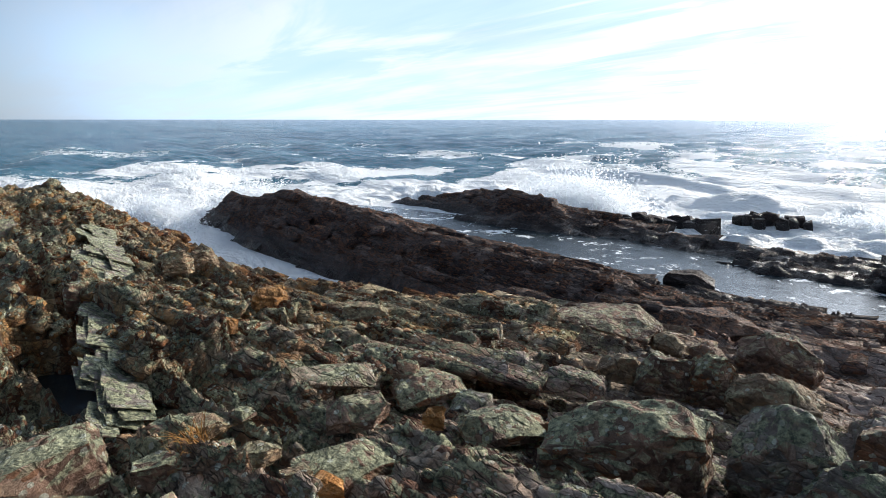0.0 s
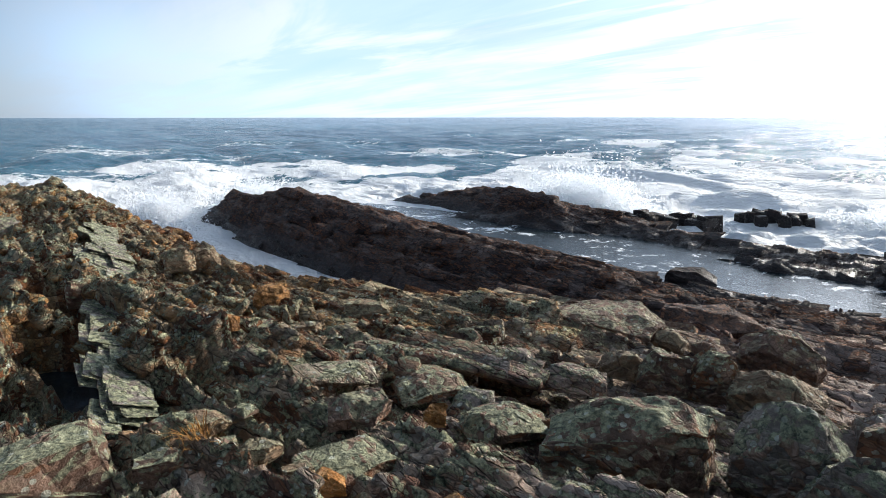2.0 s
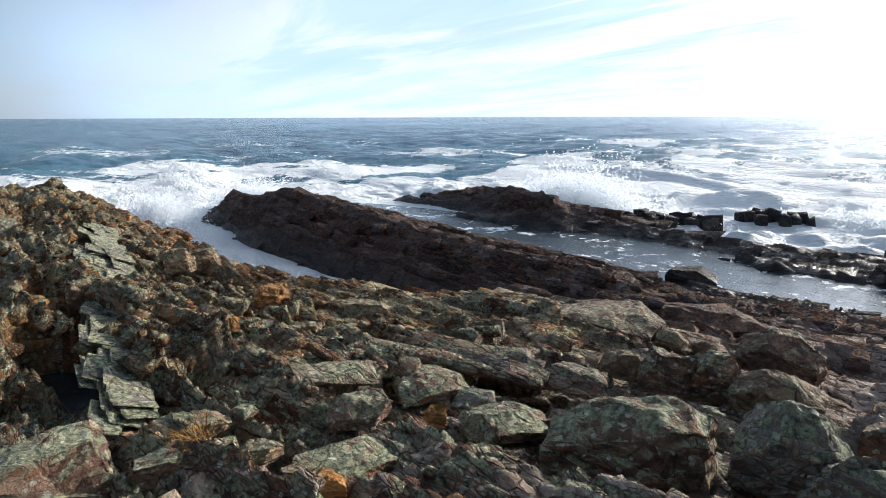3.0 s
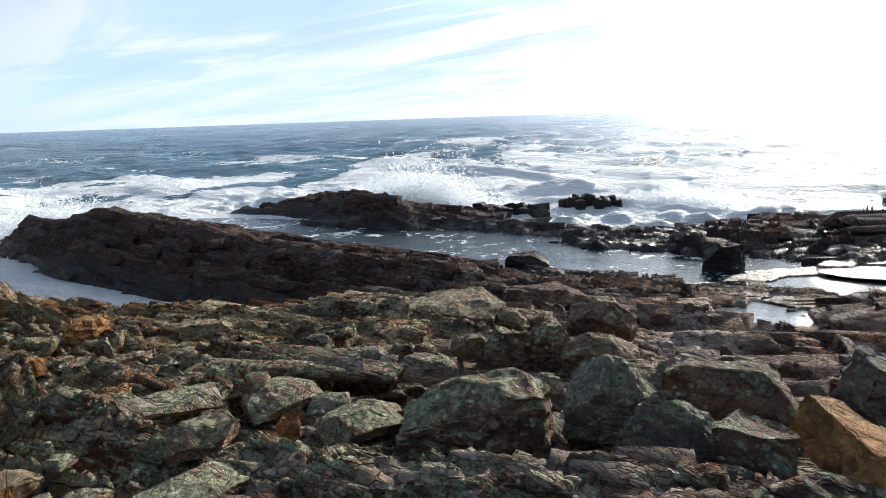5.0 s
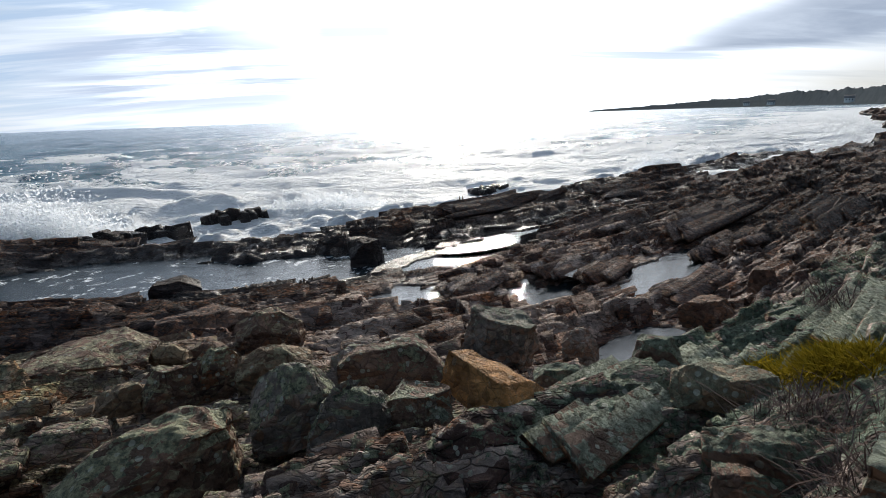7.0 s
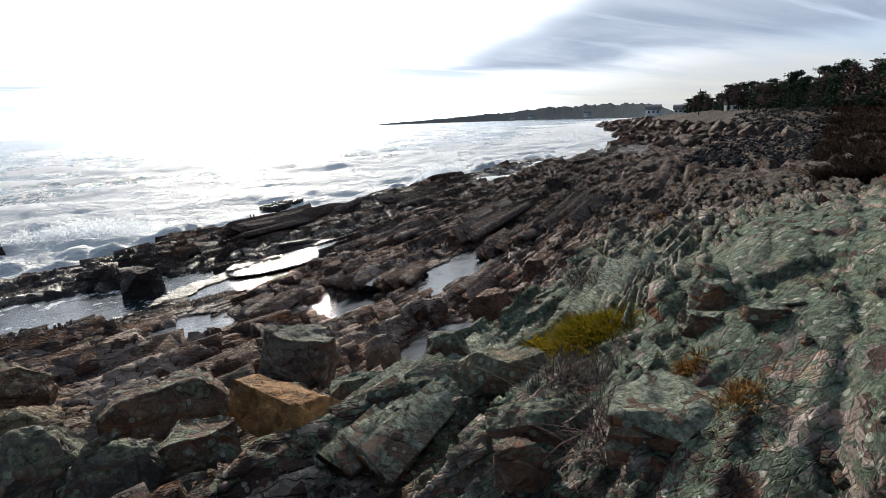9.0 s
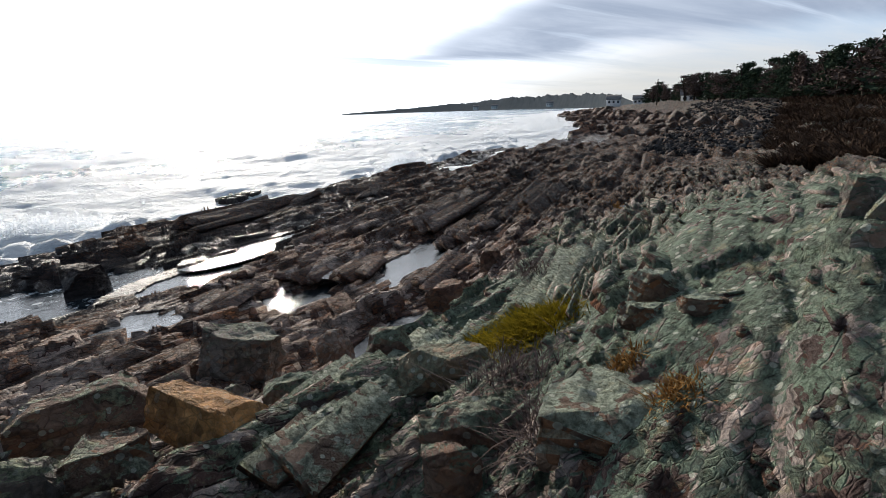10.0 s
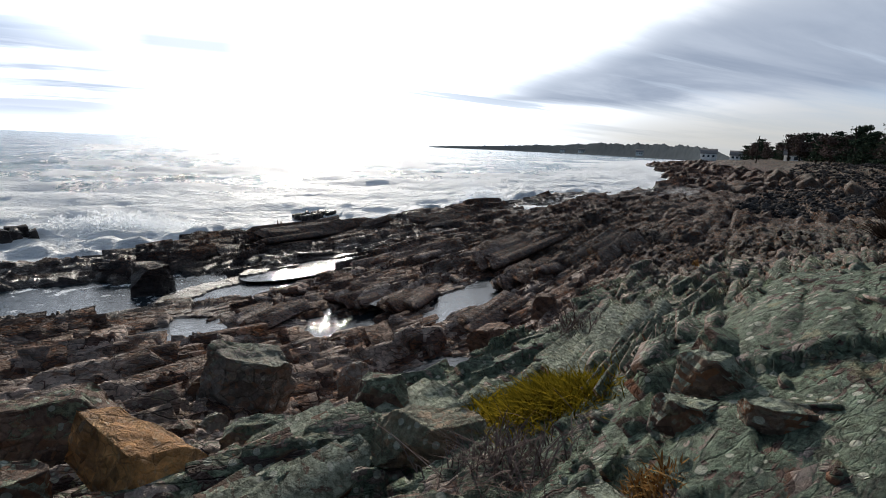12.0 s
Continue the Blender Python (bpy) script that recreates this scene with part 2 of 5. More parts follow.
    dots = n.math("MULTIPLY", n.ramp(n.math("SUBTRACT", spots.outputs["Distance"], n.math("MULTIPLY", n.ramp(some.outputs[0], 0.45, 1.0), 0.42)), 0.0, -0.06), n.math("MULTIPLY", high, n.ramp(blotch, 0.34, 0.48)))
    body = n.mix(n.math("MULTIPLY", n.math("MULTIPLY", dots, inland), 0.9 * lichen), body, (0.60, 0.61, 0.50))
    whole = n.math("SUBTRACT", 1.0, n.math("MULTIPLY", n.math("MULTIPLY", south, high), n.math("MULTIPLY", n.ramp(y, 6.0, 4.0), 0.55)))
    gaps = n.math("MULTIPLY", gaps, whole)
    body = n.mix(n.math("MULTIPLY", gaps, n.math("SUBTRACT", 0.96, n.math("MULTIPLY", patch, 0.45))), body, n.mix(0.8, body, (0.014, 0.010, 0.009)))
    wet = n.ramp(n.math("ADD", z, n.math("MULTIPLY", broad, 0.7)), 1.15, 0.50)
    body = n.mix(n.math("MULTIPLY", wet, 0.88), body, n.mix(grain, (0.012, 0.009, 0.009), (0.052, 0.040, 0.037)))
    rough = n.math("SUBTRACT", n.math("ADD", 0.62, n.math("MULTIPLY", fine, 0.3)), n.math("MULTIPLY", wet, n.ramp(blotch, 0.35, 0.6, 0.25, 0.5)))
    relief = n.math("ADD", n.math("SUBTRACT", n.math("ADD", n.math("MULTIPLY", grain, 0.4), n.math("MULTIPLY", fine, 0.30)), n.math("MULTIPLY", gaps, 0.7)), n.math("MULTIPLY", leaf, bedded))
    finish(n, body, rough, relief, 1.0, 0.06, facets, **{"Specular IOR Level": n.math("ADD", 0.18, n.math("MULTIPLY", wet, 0.32))})
    return m


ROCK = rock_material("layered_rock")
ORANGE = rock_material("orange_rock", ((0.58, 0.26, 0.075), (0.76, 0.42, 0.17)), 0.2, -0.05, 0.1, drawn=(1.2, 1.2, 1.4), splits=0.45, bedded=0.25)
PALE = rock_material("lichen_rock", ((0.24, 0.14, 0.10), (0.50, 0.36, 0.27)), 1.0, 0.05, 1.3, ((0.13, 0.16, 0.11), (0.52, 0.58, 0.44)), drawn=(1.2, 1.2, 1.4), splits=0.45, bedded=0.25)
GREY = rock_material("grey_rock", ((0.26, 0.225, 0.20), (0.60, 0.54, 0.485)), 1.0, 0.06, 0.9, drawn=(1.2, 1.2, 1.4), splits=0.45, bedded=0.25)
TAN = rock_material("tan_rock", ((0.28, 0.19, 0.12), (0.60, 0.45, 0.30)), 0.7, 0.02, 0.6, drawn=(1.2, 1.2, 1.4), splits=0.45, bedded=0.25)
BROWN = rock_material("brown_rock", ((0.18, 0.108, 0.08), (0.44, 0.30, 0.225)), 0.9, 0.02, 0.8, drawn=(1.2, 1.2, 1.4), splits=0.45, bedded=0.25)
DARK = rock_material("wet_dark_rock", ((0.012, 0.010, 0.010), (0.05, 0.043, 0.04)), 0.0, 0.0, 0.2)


def plain(name, low, high, scale, rough=0.85, shine=0.0):
    """A surface that varies between two colours, with a fine grain, from piece to piece too."""
    m, n = material(name)
    geo = n.put("ShaderNodeNewGeometry")
    grain = n.math("ADD", n.math("MULTIPLY", n.noise(geo.outputs["Position"], scale, 5.0, 0.65), 0.6), n.math("MULTIPLY", geo.outputs["Random Per Island"], 0.4))
    finish(n, n.mix(n.ramp(grain, 0.3, 0.75), low, high), rough, grain, 0.4, 0.02, **{"Specular IOR Level": shine})
    return m


NEEDLES = plain("pine_needles", (0.026, 0.040, 0.027), (0.075, 0.098, 0.064), 3.0)
TWIGS = plain("bare_twigs", (0.075, 0.054, 0.047), (0.17, 0.130, 0.115), 6.0)
BRUSH = plain("winter_brush", (0.034, 0.022, 0.016), (0.095, 0.062, 0.043), 1.5)
SHRUB = plain("yellow_green_shrub", (0.11, 0.085, 0.008), (0.36, 0.25, 0.02), 8.0)
STRAW = plain("dry_grass", (0.16, 0.075, 0.025), (0.38, 0.21, 0.07), 9.0)
BARK = plain("bark", (0.030, 0.024, 0.020), (0.075, 0.060, 0.050), 7.0)
# haze over the bay is mixed into this grey blue woods colour
HAZED_WOODS = plain("hazed_woods", (0.050, 0.058, 0.064), (0.085, 0.096, 0.104), 0.12, 1.0)
WALLS = plain("house_walls", (0.55, 0.53, 0.50), (0.80, 0.78, 0.75), 2.0)
ROOFS = plain("house_roof", (0.16, 0.15, 0.15), (0.26, 0.25, 0.24), 2.0)
PANES = plain("dark_pane", (0.02, 0.025, 0.03), (0.05, 0.06, 0.07), 2.0, 0.15, 0.5)
COBBLE = plain("grey_cobble", (0.024, 0.023, 0.023), (0.10, 0.092, 0.088), 4.0)


def spray_material():
    """Flying drops let the light through as much as they throw it back."""
    m, n = material("white_spray")
    front, back = n.put("ShaderNodeBsdfDiffuse", ins={"Color": (0.93, 0.95, 0.97)}), n.put("ShaderNodeBsdfTranslucent", ins={"Color": (0.93, 0.95, 0.97)})
    n.put("ShaderNodeOutputMaterial", ins={0: n.put("ShaderNodeMixShader", ins={0: 0.5, 1: front, 2: back})})
    return m


SPRAY = spray_material()


def water_material(name, deep, shallow, ripple, foam_amount, gloss):
    m, n = material(name)
    p = n.put("ShaderNodeNewGeometry").outputs["Position"]
    churn = n.put("ShaderNodeAttribute", attribute_name="foam").outputs["Fac"]
    lace = n.noise(n.stretch(p, (1.0, 0.8, 1.0), (0, 0, 0.3)), 0.55, 9.0, 0.68, 1.3)
    web = n.noise(p, 2.3, 7.0, 0.65, 0.9)
    need = n.math("SUBTRACT", 0.86, n.math("MULTIPLY", churn, 0.62))
    foam = n.ramp(n.math("SUBTRACT", n.math("ADD", n.math("MULTIPLY", lace, 0.55), n.math("MULTIPLY", web, 0.45)), need), -0.015, 0.05)
    foam = n.math("MULTIPLY", foam, foam_amount)
    tint = n.mix(n.ramp(n.math("ADD", n.math("MULTIPLY", lace, 0.5), n.math("MULTIPLY", churn, 0.5)), 0.2, 0.6), deep, shallow)
    color = n.mix(foam, tint, (0.93, 0.95, 0.96))
    waves = n.math("ADD", n.noise(n.stretch(p, (0.5, 1.0, 1.0), (0, 0, 0.5)), 0.8 * ripple, 6.0, 0.6, 0.4), n.math("MULTIPLY", n.noise(n.stretch(p, (0.6, 1.0, 1.0), (0, 0, 0.3)), 3.2 * ripple, 6.0, 0.7), 0.45))
    finish(n, color, n.math("ADD", gloss, n.math("MULTIPLY", foam, 0.5)), n.math("ADD", waves, n.math("MULTIPLY", foam, 0.1)), 0.9, 0.7, **{"IOR": 1.33, "Specular IOR Level": 0.5})
    return m


SEA = water_material("sea_water", (0.010, 0.075, 0.135), (0.018, 0.130, 0.190), 1.5, 1.0, 0.16)
POOL = water_material("pool_water", (0.012, 0.018, 0.022), (0.02, 0.03, 0.036), 1.6, 0.8, 0.05)
for pool_node in POOL.node_tree.nodes:
    if pool_node.type == "BUMP":
        pool_node.inputs["Strength"].default_value = 0.12


# ---- noise on arrays ----
def hashed(i, j, seed):
    """A random number from 0 to 1 for each pair of whole numbers."""
    h = (i.astype(np.int64) * 374761393 + j.astype(np.int64) * 668265263 + seed * 974711) & 0xFFFFFFFF
    h = ((h ^ (h >> 13)) * 1274126177) & 0xFFFFFFFF
    h = ((h ^ (h >> 16)) * 2246822519) & 0xFFFFFFFF
    return ((h ^ (h >> 15)) & 0xFFFFFF) / float(0xFFFFFF)


def smooth_noise(x, y, seed):
    i, j = np.floor(x), np.floor(y)
    u, v = x - i, y - j
    u, v = u * u * (3 - 2 * u), v * v * (3 - 2 * v)
    a, b, c, d = hashed(i, j, seed), hashed(i + 1, j, seed), hashed(i, j + 1, seed), hashed(i + 1, j + 1, seed)
    return (a * (1 - u) + b * u) * (1 - v) + (c * (1 - u) + d * u) * v


def fractal(x, y, seed, octaves=4):
    total, size = 0.0, 0.5
    for k in range(octaves):
        total = total + size * (smooth_noise(x * 2**k, y * 2**k, seed + k) - 0.5)
        size *= 0.5
    return total


# ---- the lie of the land: beds run along the shore and bend with it ----
def bend(x):
    return 2.16 * np.logaddexp(0, np.asarray(x, float) / 3.0)


def shift(x):
    return np.interp(x, (30, 48, 60, 82, 120, 160, 270, 420, 900), (0, 7, 6, 1, -12, -26, -34, -40, 120))


PROFILES = []


def across(x, *points):
    """One profile across the shore at x: rows of (distance to seaward, height)."""
    PROFILES.append((x, points))


across(-30, (-60, 9), (-8, 3), (-2, 1.4), (1, 0.6), (2.5, -0.4), (4, -2.0), (12, -3), (30, -6), (400, -9))
across(-25, (-60, 9), (-8, 4), (-2, 2.2), (1, 1.7), (2.5, 1.1), (4, 0.1), (5.5, -0.8), (7.6, -0.8), (8.6, 0.0), (9.4, 0.3), (10.2, -0.2), (12, -1.0), (16, -1.2), (22, -2), (60, -5), (400, -9))
across(-21, (-60, 9), (-8, 4), (-2, 2.7), (1, 2.3), (2, 2.05), (3, 1.6), (4, 1.0), (5, 0.35), (5.8, -0.4), (7.4, -0.4), (8.0, 0.4), (9.2, 1.5), (10, 1.15), (12, 0.15), (13, -0.2), (16, -0.2), (17.4, 0.2), (18.2, 0.1), (19, -0.5), (24, -2), (60, -5), (400, -9))
across(-17, (-60, 9), (-8, 4), (-2, 3.0), (1, 2.75), (2, 2.6), (3, 2.25), (4, 1.4), (5, 0.55), (5.6, -0.1), (6.0, -0.5), (7.1, -0.4), (7.6, 0.5), (9.1, 1.95), (10, 1.65), (11.5, 0.9), (13, 0.2), (13.7, -0.12), (16, -0.12), (16.6, 0.25), (17.8, 0.95), (18.8, 0.7), (20.2, -0.4), (24, -2), (60, -5), (400, -9))
across(-13, (-60, 9), (-8, 4), (-2, 3.1), (1, 2.85), (2, 2.6), (3, 2.2), (4, 1.4), (4.9, 0.55), (5.4, -0.1), (5.8, -0.5), (7.0, -0.4), (7.5, 0.4), (9.2, 1.70), (10.2, 1.25), (11.5, 0.7), (12.8, 0.15), (13.6, -0.12), (15.4, -0.12), (16.1, 0.35), (17.5, 0.95), (18.3, 0.8), (19.4, 0.2), (20.4, -0.5), (24, -2), (60, -5), (400, -9))
across(-9, (-60, 9), (-8, 4), (-2, 2.9), (0, 2.65), (1.5, 2.5), (2.5, 2.2), (3.5, 1.65), (4.4, 1.0), (5.0, 0.35), (5.5, -0.15), (6.0, -0.5), (7.3, -0.4), (7.8, 0.35), (9.2, 1.15), (10.2, 0.85), (12, 0.38), (12.9, 0.0), (13.4, -0.12), (16.6, -0.12), (17.3, 0.15), (18.2, 0.4), (19.2, 0.0), (20.4, -0.6), (24, -2), (60, -5), (400, -9))
across(-6, (-60, 9), (-8, 4), (-2, 2.9), (1, 2.5), (2.4, 2.2), (3.5, 1.85), (4.6, 1.55), (5.3, 1.2), (5.9, 0.45), (6.5, 0.05), (7.4, 0.15), (8.0, 0.6), (9.4, 0.95), (10.5, 0.68), (12, 0.33), (12.9, 0.02), (13.4, -0.12), (15.9, -0.12), (16.6, 0.12), (17.8, 0.22), (18.6, 0.0), (19.6, -0.5), (24, -2), (60, -5), (400, -9))
across(-3.5, (-60, 9), (-8, 4), (-2, 2.8), (1, 2.5), (2.3, 2.3), (3.6, 2.12), (4.6, 1.92), (5.3, 1.55), (6.1, 1.05), (7, 0.75), (8.6, 0.72), (10, 0.55), (12, 0.33), (13.0, 0.04), (13.5, -0.12), (15.1, -0.12), (15.6, 0.15), (17, 0.3), (18.3, 0.3), (19.2, 0.0), (20.2, -0.6), (24, -2), (60, -5), (400, -9))
across(0, (-60, 9), (-8, 4), (-3, 2.8), (-1.5, 2.6), (0.8, 2.55), (1.4, 2.47), (2.0, 2.32), (3.2, 2.02), (4.5, 1.72), (5.3, 1.3), (6.2, 0.95), (7.6, 0.75), (9.3, 0.55), (11, 0.35), (12.5, 0.12), (13.1, -0.08), (15.0, -0.08), (15.5, 0.3), (17, 0.5), (18.6, 0.4), (19.4, 0.1), (20.4, -0.6), (24, -2), (60, -5), (400, -9))
across(3.5, (-60, 9), (-8, 4.3), (-3, 3.85), (-1.6, 3.55), (-1.1, 3.35), (-0.65, 3.05), (-0.4, 2.92), (0.1, 2.68), (0.9, 2.4), (1.5, 2.0), (2.2, 1.15), (2.7, 0.88), (3.6, 0.85), (4.2, 1.1), (4.8, 0.9), (5.6, 0.8), (6.3, 0.95), (6.9, 0.65), (7.6, 0.8), (9, 0.6), (10.4, 0.3), (11.6, 0.3), (12.4, 0.40), (13.4, 0.3), (14.4, 0.3), (15.3, 0.5), (17, 0.7), (19, 0.55), (19.8, 0.15), (20.6, -0.6), (24, -2), (60, -5), (400, -9))
across(6.2, (-60, 5), (-12, 4.2), (-6, 3.75), (-3, 3.4), (-1, 2.9), (0, 2.6), (1.4, 2.2), (2.2, 1.75), (3, 1.35), (4.2, 1.05), (5, 0.85), (6.6, 0.78), (7.6, 0.95), (10, 0.6), (13, 0.45), (17, 0.5), (19, 0.4), (19.7, 0.1), (20.5, -0.6), (24, -2), (60, -5), (400, -9))
across(10, (-60, 5), (-12, 4.0), (-7, 3.3), (-3, 2.75), (-1, 2.35), (0.6, 1.95), (2, 1.65), (4, 1.3), (5.4, 1.0), (7, 1.0), (10, 0.7), (13, 0.55), (17, 0.40), (19, 0.25), (19.6, 0.0), (20.4, -0.6), (24, -2), (60, -5), (400, -9))
across(26, (-60, 5), (-16, 3.5), (-9, 2.5), (-5, 1.75), (0, 1.4), (5, 1.0), (10, 0.65), (16, 0.3), (18.4, 0.2), (19.2, 0.0), (20, -0.6), (24, -2), (60, -5), (400, -9))
across(60, (-60, 5), (-20, 3.3), (-10, 2.2), (-3, 1.5), (4, 0.9), (10, 0.55), (16, 0.3), (18.5, 0.15), (20, -0.5), (24, -2), (60, -5), (400, -9))


def lie(x, y):
    """The height of the ground without its breaks, by its profiles across the shore."""
    x, y = np.asarray(x, float), np.asarray(y, float)
    w = y - bend(x) + shift(x) + 0.7 * fractal(x * 0.12, y * 0.12, 5, 3)
    stations = [q[0] for q in PROFILES]
    place = np.interp(x, stations, range(len(stations)))
    total = np.zeros(np.broadcast(x, y).shape)
    for k, (_, points) in enumerate(PROFILES):
        share = np.clip(1 - np.abs(place - k), 0, 1)
        total = total + share * share * (3 - 2 * share) * np.interp(w, *zip(*points))
    return total


def beds(s, w, width, length, seed):
    """Tilted beds broken across: each rises to seaward and ends in a step. From about -0.5 to 0.5 of a bed's width."""
    wander = w + 0.30 * width * fractal(s * 0.16 / width, w * 0.1, seed, 2)
    i = np.floor(wander / width + 0.35 * np.sin(wander / width * 2.1))
    edge = wander / width + 0.35 * np.sin(wander / width * 2.1)
    within = edge - np.floor(edge)
    run = length * (0.5 + hashed(i, i * 0, seed + 1))
    along = s / run + 7 * hashed(i, i * 0 + 1, seed + 2)
    j = np.floor(along)
    lean = hashed(i, j, seed + 4) - 0.5
    return 0.60 * (within - 0.5) + 0.75 * (hashed(i, j, seed + 3) - 0.5) + 0.5 * lean * (along - j - 0.5)


def blocks(s, w, length, width, seed, tint=False):
    """Jointed blocks: cells drawn out along the beds, each at its own height and tilt, about -0.5 to 0.5; or each one's tint, 0 to 1."""
    u, v = s / length + 0.25 * fractal(s / length * 0.7, w / width * 0.7, seed + 9, 2), w / width
    iu, iv = np.floor(u), np.floor(v)
    best, out = np.full(np.shape(u), 9.0), np.zeros(np.shape(u))
    for du in (-1, 0, 1):
        for dv in (-1, 0, 1):
            a, c = iu + du, iv + dv
            pu, pv = u - a - 0.15 - 0.7 * hashed(a, c, seed), v - c - 0.15 - 0.7 * hashed(a, c, seed + 1)
            d = np.maximum(np.abs(pu), np.abs(pv)) + 0.35 * (np.abs(pu) + np.abs(pv))
            near = d < best
            value = hashed(a, c, seed + 2) - 0.5 + (hashed(a, c, seed + 3) - 0.5) * pu * 0.8 + (0.7 * hashed(a, c, seed + 4) - 0.22) * pv - 0.9 * np.clip(d - 0.40, 0, 0.35)
            best, out = np.where(near, d, best), np.where(near, hashed(a, c, seed + 7) if tint else value, out)
    return out


# tide pools: centre, half length, half width, level, turn in degrees, foam (-1: under the sheet of its neighbour)
POOLS = (
    (-8.3, 14.9, 9.5, 1.45, 0.10, 2, 0.50), (-14.5, 15.0, 5.5, 0.9, 0.10, -4, -1), (-1.0, 15.1, 2.3, 1.0, 0.10, 5, -1), (1.9, 14.5, 1.25, 0.70, 0.15, 30, 0.0),
    (3.9, 16.5, 1.4, 0.55, 0.24, 30, 0.0), (0.65, 10.9, 0.70, 0.60, 0.50, 15, 0.0), (2.9, 9.80, 1.60, 0.38, 0.60, 22, 0.0), (3.0, 10.7, 0.75, 0.30, 0.585, 72, 0.0), (6.1, 10.3, 1.35, 0.60, 0.75, 46, 0.0),
    (3.70, 6.50, 1.1, 0.45, 0.90, 30, 0.0), (-4.35, 0.50, 0.50, 0.17, 2.24, 10, 0.0), (-5.40, 0.72, 0.42, 0.10, 2.26, 10, 0.0), (10.5, 8.1, 0.6, 0.16, 1.72, 36, 0.0), (4.42, 10.6, 0.30, 0.20, 0.80, 20, 0.0),
)


def hollows(x, y, ground):
    """Sinks the ground under each pool."""
    for cx, cy, rx, ry, level, turn, _ in POOLS:
        c, s = math.cos(radians(turn)), math.sin(radians(turn))
        u, v = (c * (x - cx) + s * (y - cy)) / rx, (c * (y - cy) - s * (x - cx)) / ry
        edge = np.hypot(u, v) + (1.3 if rx > 3 else 1.3) * fractal(x * 0.9 / ry**0.5, y * 0.9 / ry**0.5, 151, 3)
        out = np.maximum(edge - 1, 0) * min(rx, 2.5 * ry)
        brim = level - 0.16 + 0.10 * np.clip(edge - 0.6, 0, 1) + (0.30 if ry > 0.2 else 1.8) * out + 0.20 * blocks(x - 0.4 * y, y, 1.2, 0.3, 171) * np.clip(edge, 0.2, 1)
        ground = np.where(edge < 2.3, np.minimum(ground, brim), ground)
        if rx < 3 and _ >= 0 and ry > 0.2:
            ground = np.where((edge > 1.15) & (edge < 2.0) & (v > 0.5), np.maximum(ground, level + 0.02 + 0.05 * np.clip(edge - 1.05, 0, 1)), ground)
    return ground


def bedding(x, y):
    """Along the beds, across them, and how far they part into long plates."""
    slant = 0.5 * (1 + np.tanh(x / 3.0)) * 0.62
    w = (y - bend(x)) * (1 - 0.2 * np.tanh(np.maximum(x, 0) / 3))
    plates = np.clip(np.maximum((w - 2.5) / 2.5, (x - 0.5) / 2.5), 0, 1)
    return x * np.cos(slant) + y * np.sin(slant), w, plates


def tints(x, y):
    s, w, plates = bedding(x, y)
    small = (1 - plates) * blocks(s, w, 0.5, 0.20, 31, True) + plates * blocks(s, w, 1.3, 0.18, 31, True)
    return (0.75 * small + 0.25 * blocks(s, w, 0.19, 0.09, 37, True)) * 0.9


def height(x, y):
    x, y = np.asarray(x, float), np.asarray(y, float)
    low = lie(x, y)
    s, w, plates = bedding(x, y)
    rough = np.clip((low + 0.6) / 0.9, 0.15, 1.0) * (1 + 0.4 * fractal(x * 0.3, y * 0.3, 61, 2))
    ledge = np.clip((x - 1.2) / 1.5, 0, 1) * np.clip((1.2 - w) / 1.5, 0, 1) * np.clip((22 - x) / 8, 0, 1)
    rough = rough * (1 - 0.50 * ledge * np.clip((8 - x) / 3, 0, 1)) 
    far = np.clip(np.hypot(x, y) / 60, 0, 1)
    rise = beds(s, w, 1.25, 6.5, 11) * (0.30 + 0.16 * plates) * (1 - 0.6 * ledge)
    rise = rise + 0.38 * plates * np.clip((w - 3) / 3, 0, 1) * beds(s, w, 2.7, 11.0, 83)
    rise = rise + 0.24 * (1 - plates) * np.clip((-0.5 - x) / 1.5, 0, 1) * beds(s, w, 0.55, 2.2, 91)
    rise = rise + 0.16 * ledge * blocks(s, w, 1.5, 0.75, 29)
    for length, width, seed, size in ((1.5, 0.5, 23, 0.22), (0.5, 0.20, 31, 0.12), (0.19, 0.09, 37, 0.055), (0.08, 0.045, 43, 0.022)):
        size = size * (1 - 0.55 * ledge) * (1 - 0.30 * np.clip(-x, 0, 1) * (length > 0.3))
        rise = rise + size * ((1 - plates) * blocks(s, w, length * 1.5, width, seed) + plates * blocks(s, w, length * 2.6, width * 0.9, seed))
    rise = rise + far * beds(s, w, 4.5, 14.0, 71) * 0.5
    ground = low + rough * (rise + 0.10 * (1 - 0.7 * ledge) * fractal(x * 1.1, y * 1.1, 41, 5)) + 0.015 * fractal(x * 12, y * 12, 47, 2)
    return hollows(x, y, ground)


def spaced(stops):
    """Coordinates whose spacing changes from stop to stop: rows of (place, spacing there)."""
    out = [stops[0][0]]
    while out[-1] < stops[-1][0]:
        out.append(out[-1] + float(np.interp(out[-1], *zip(*stops))))
    return np.array(out)


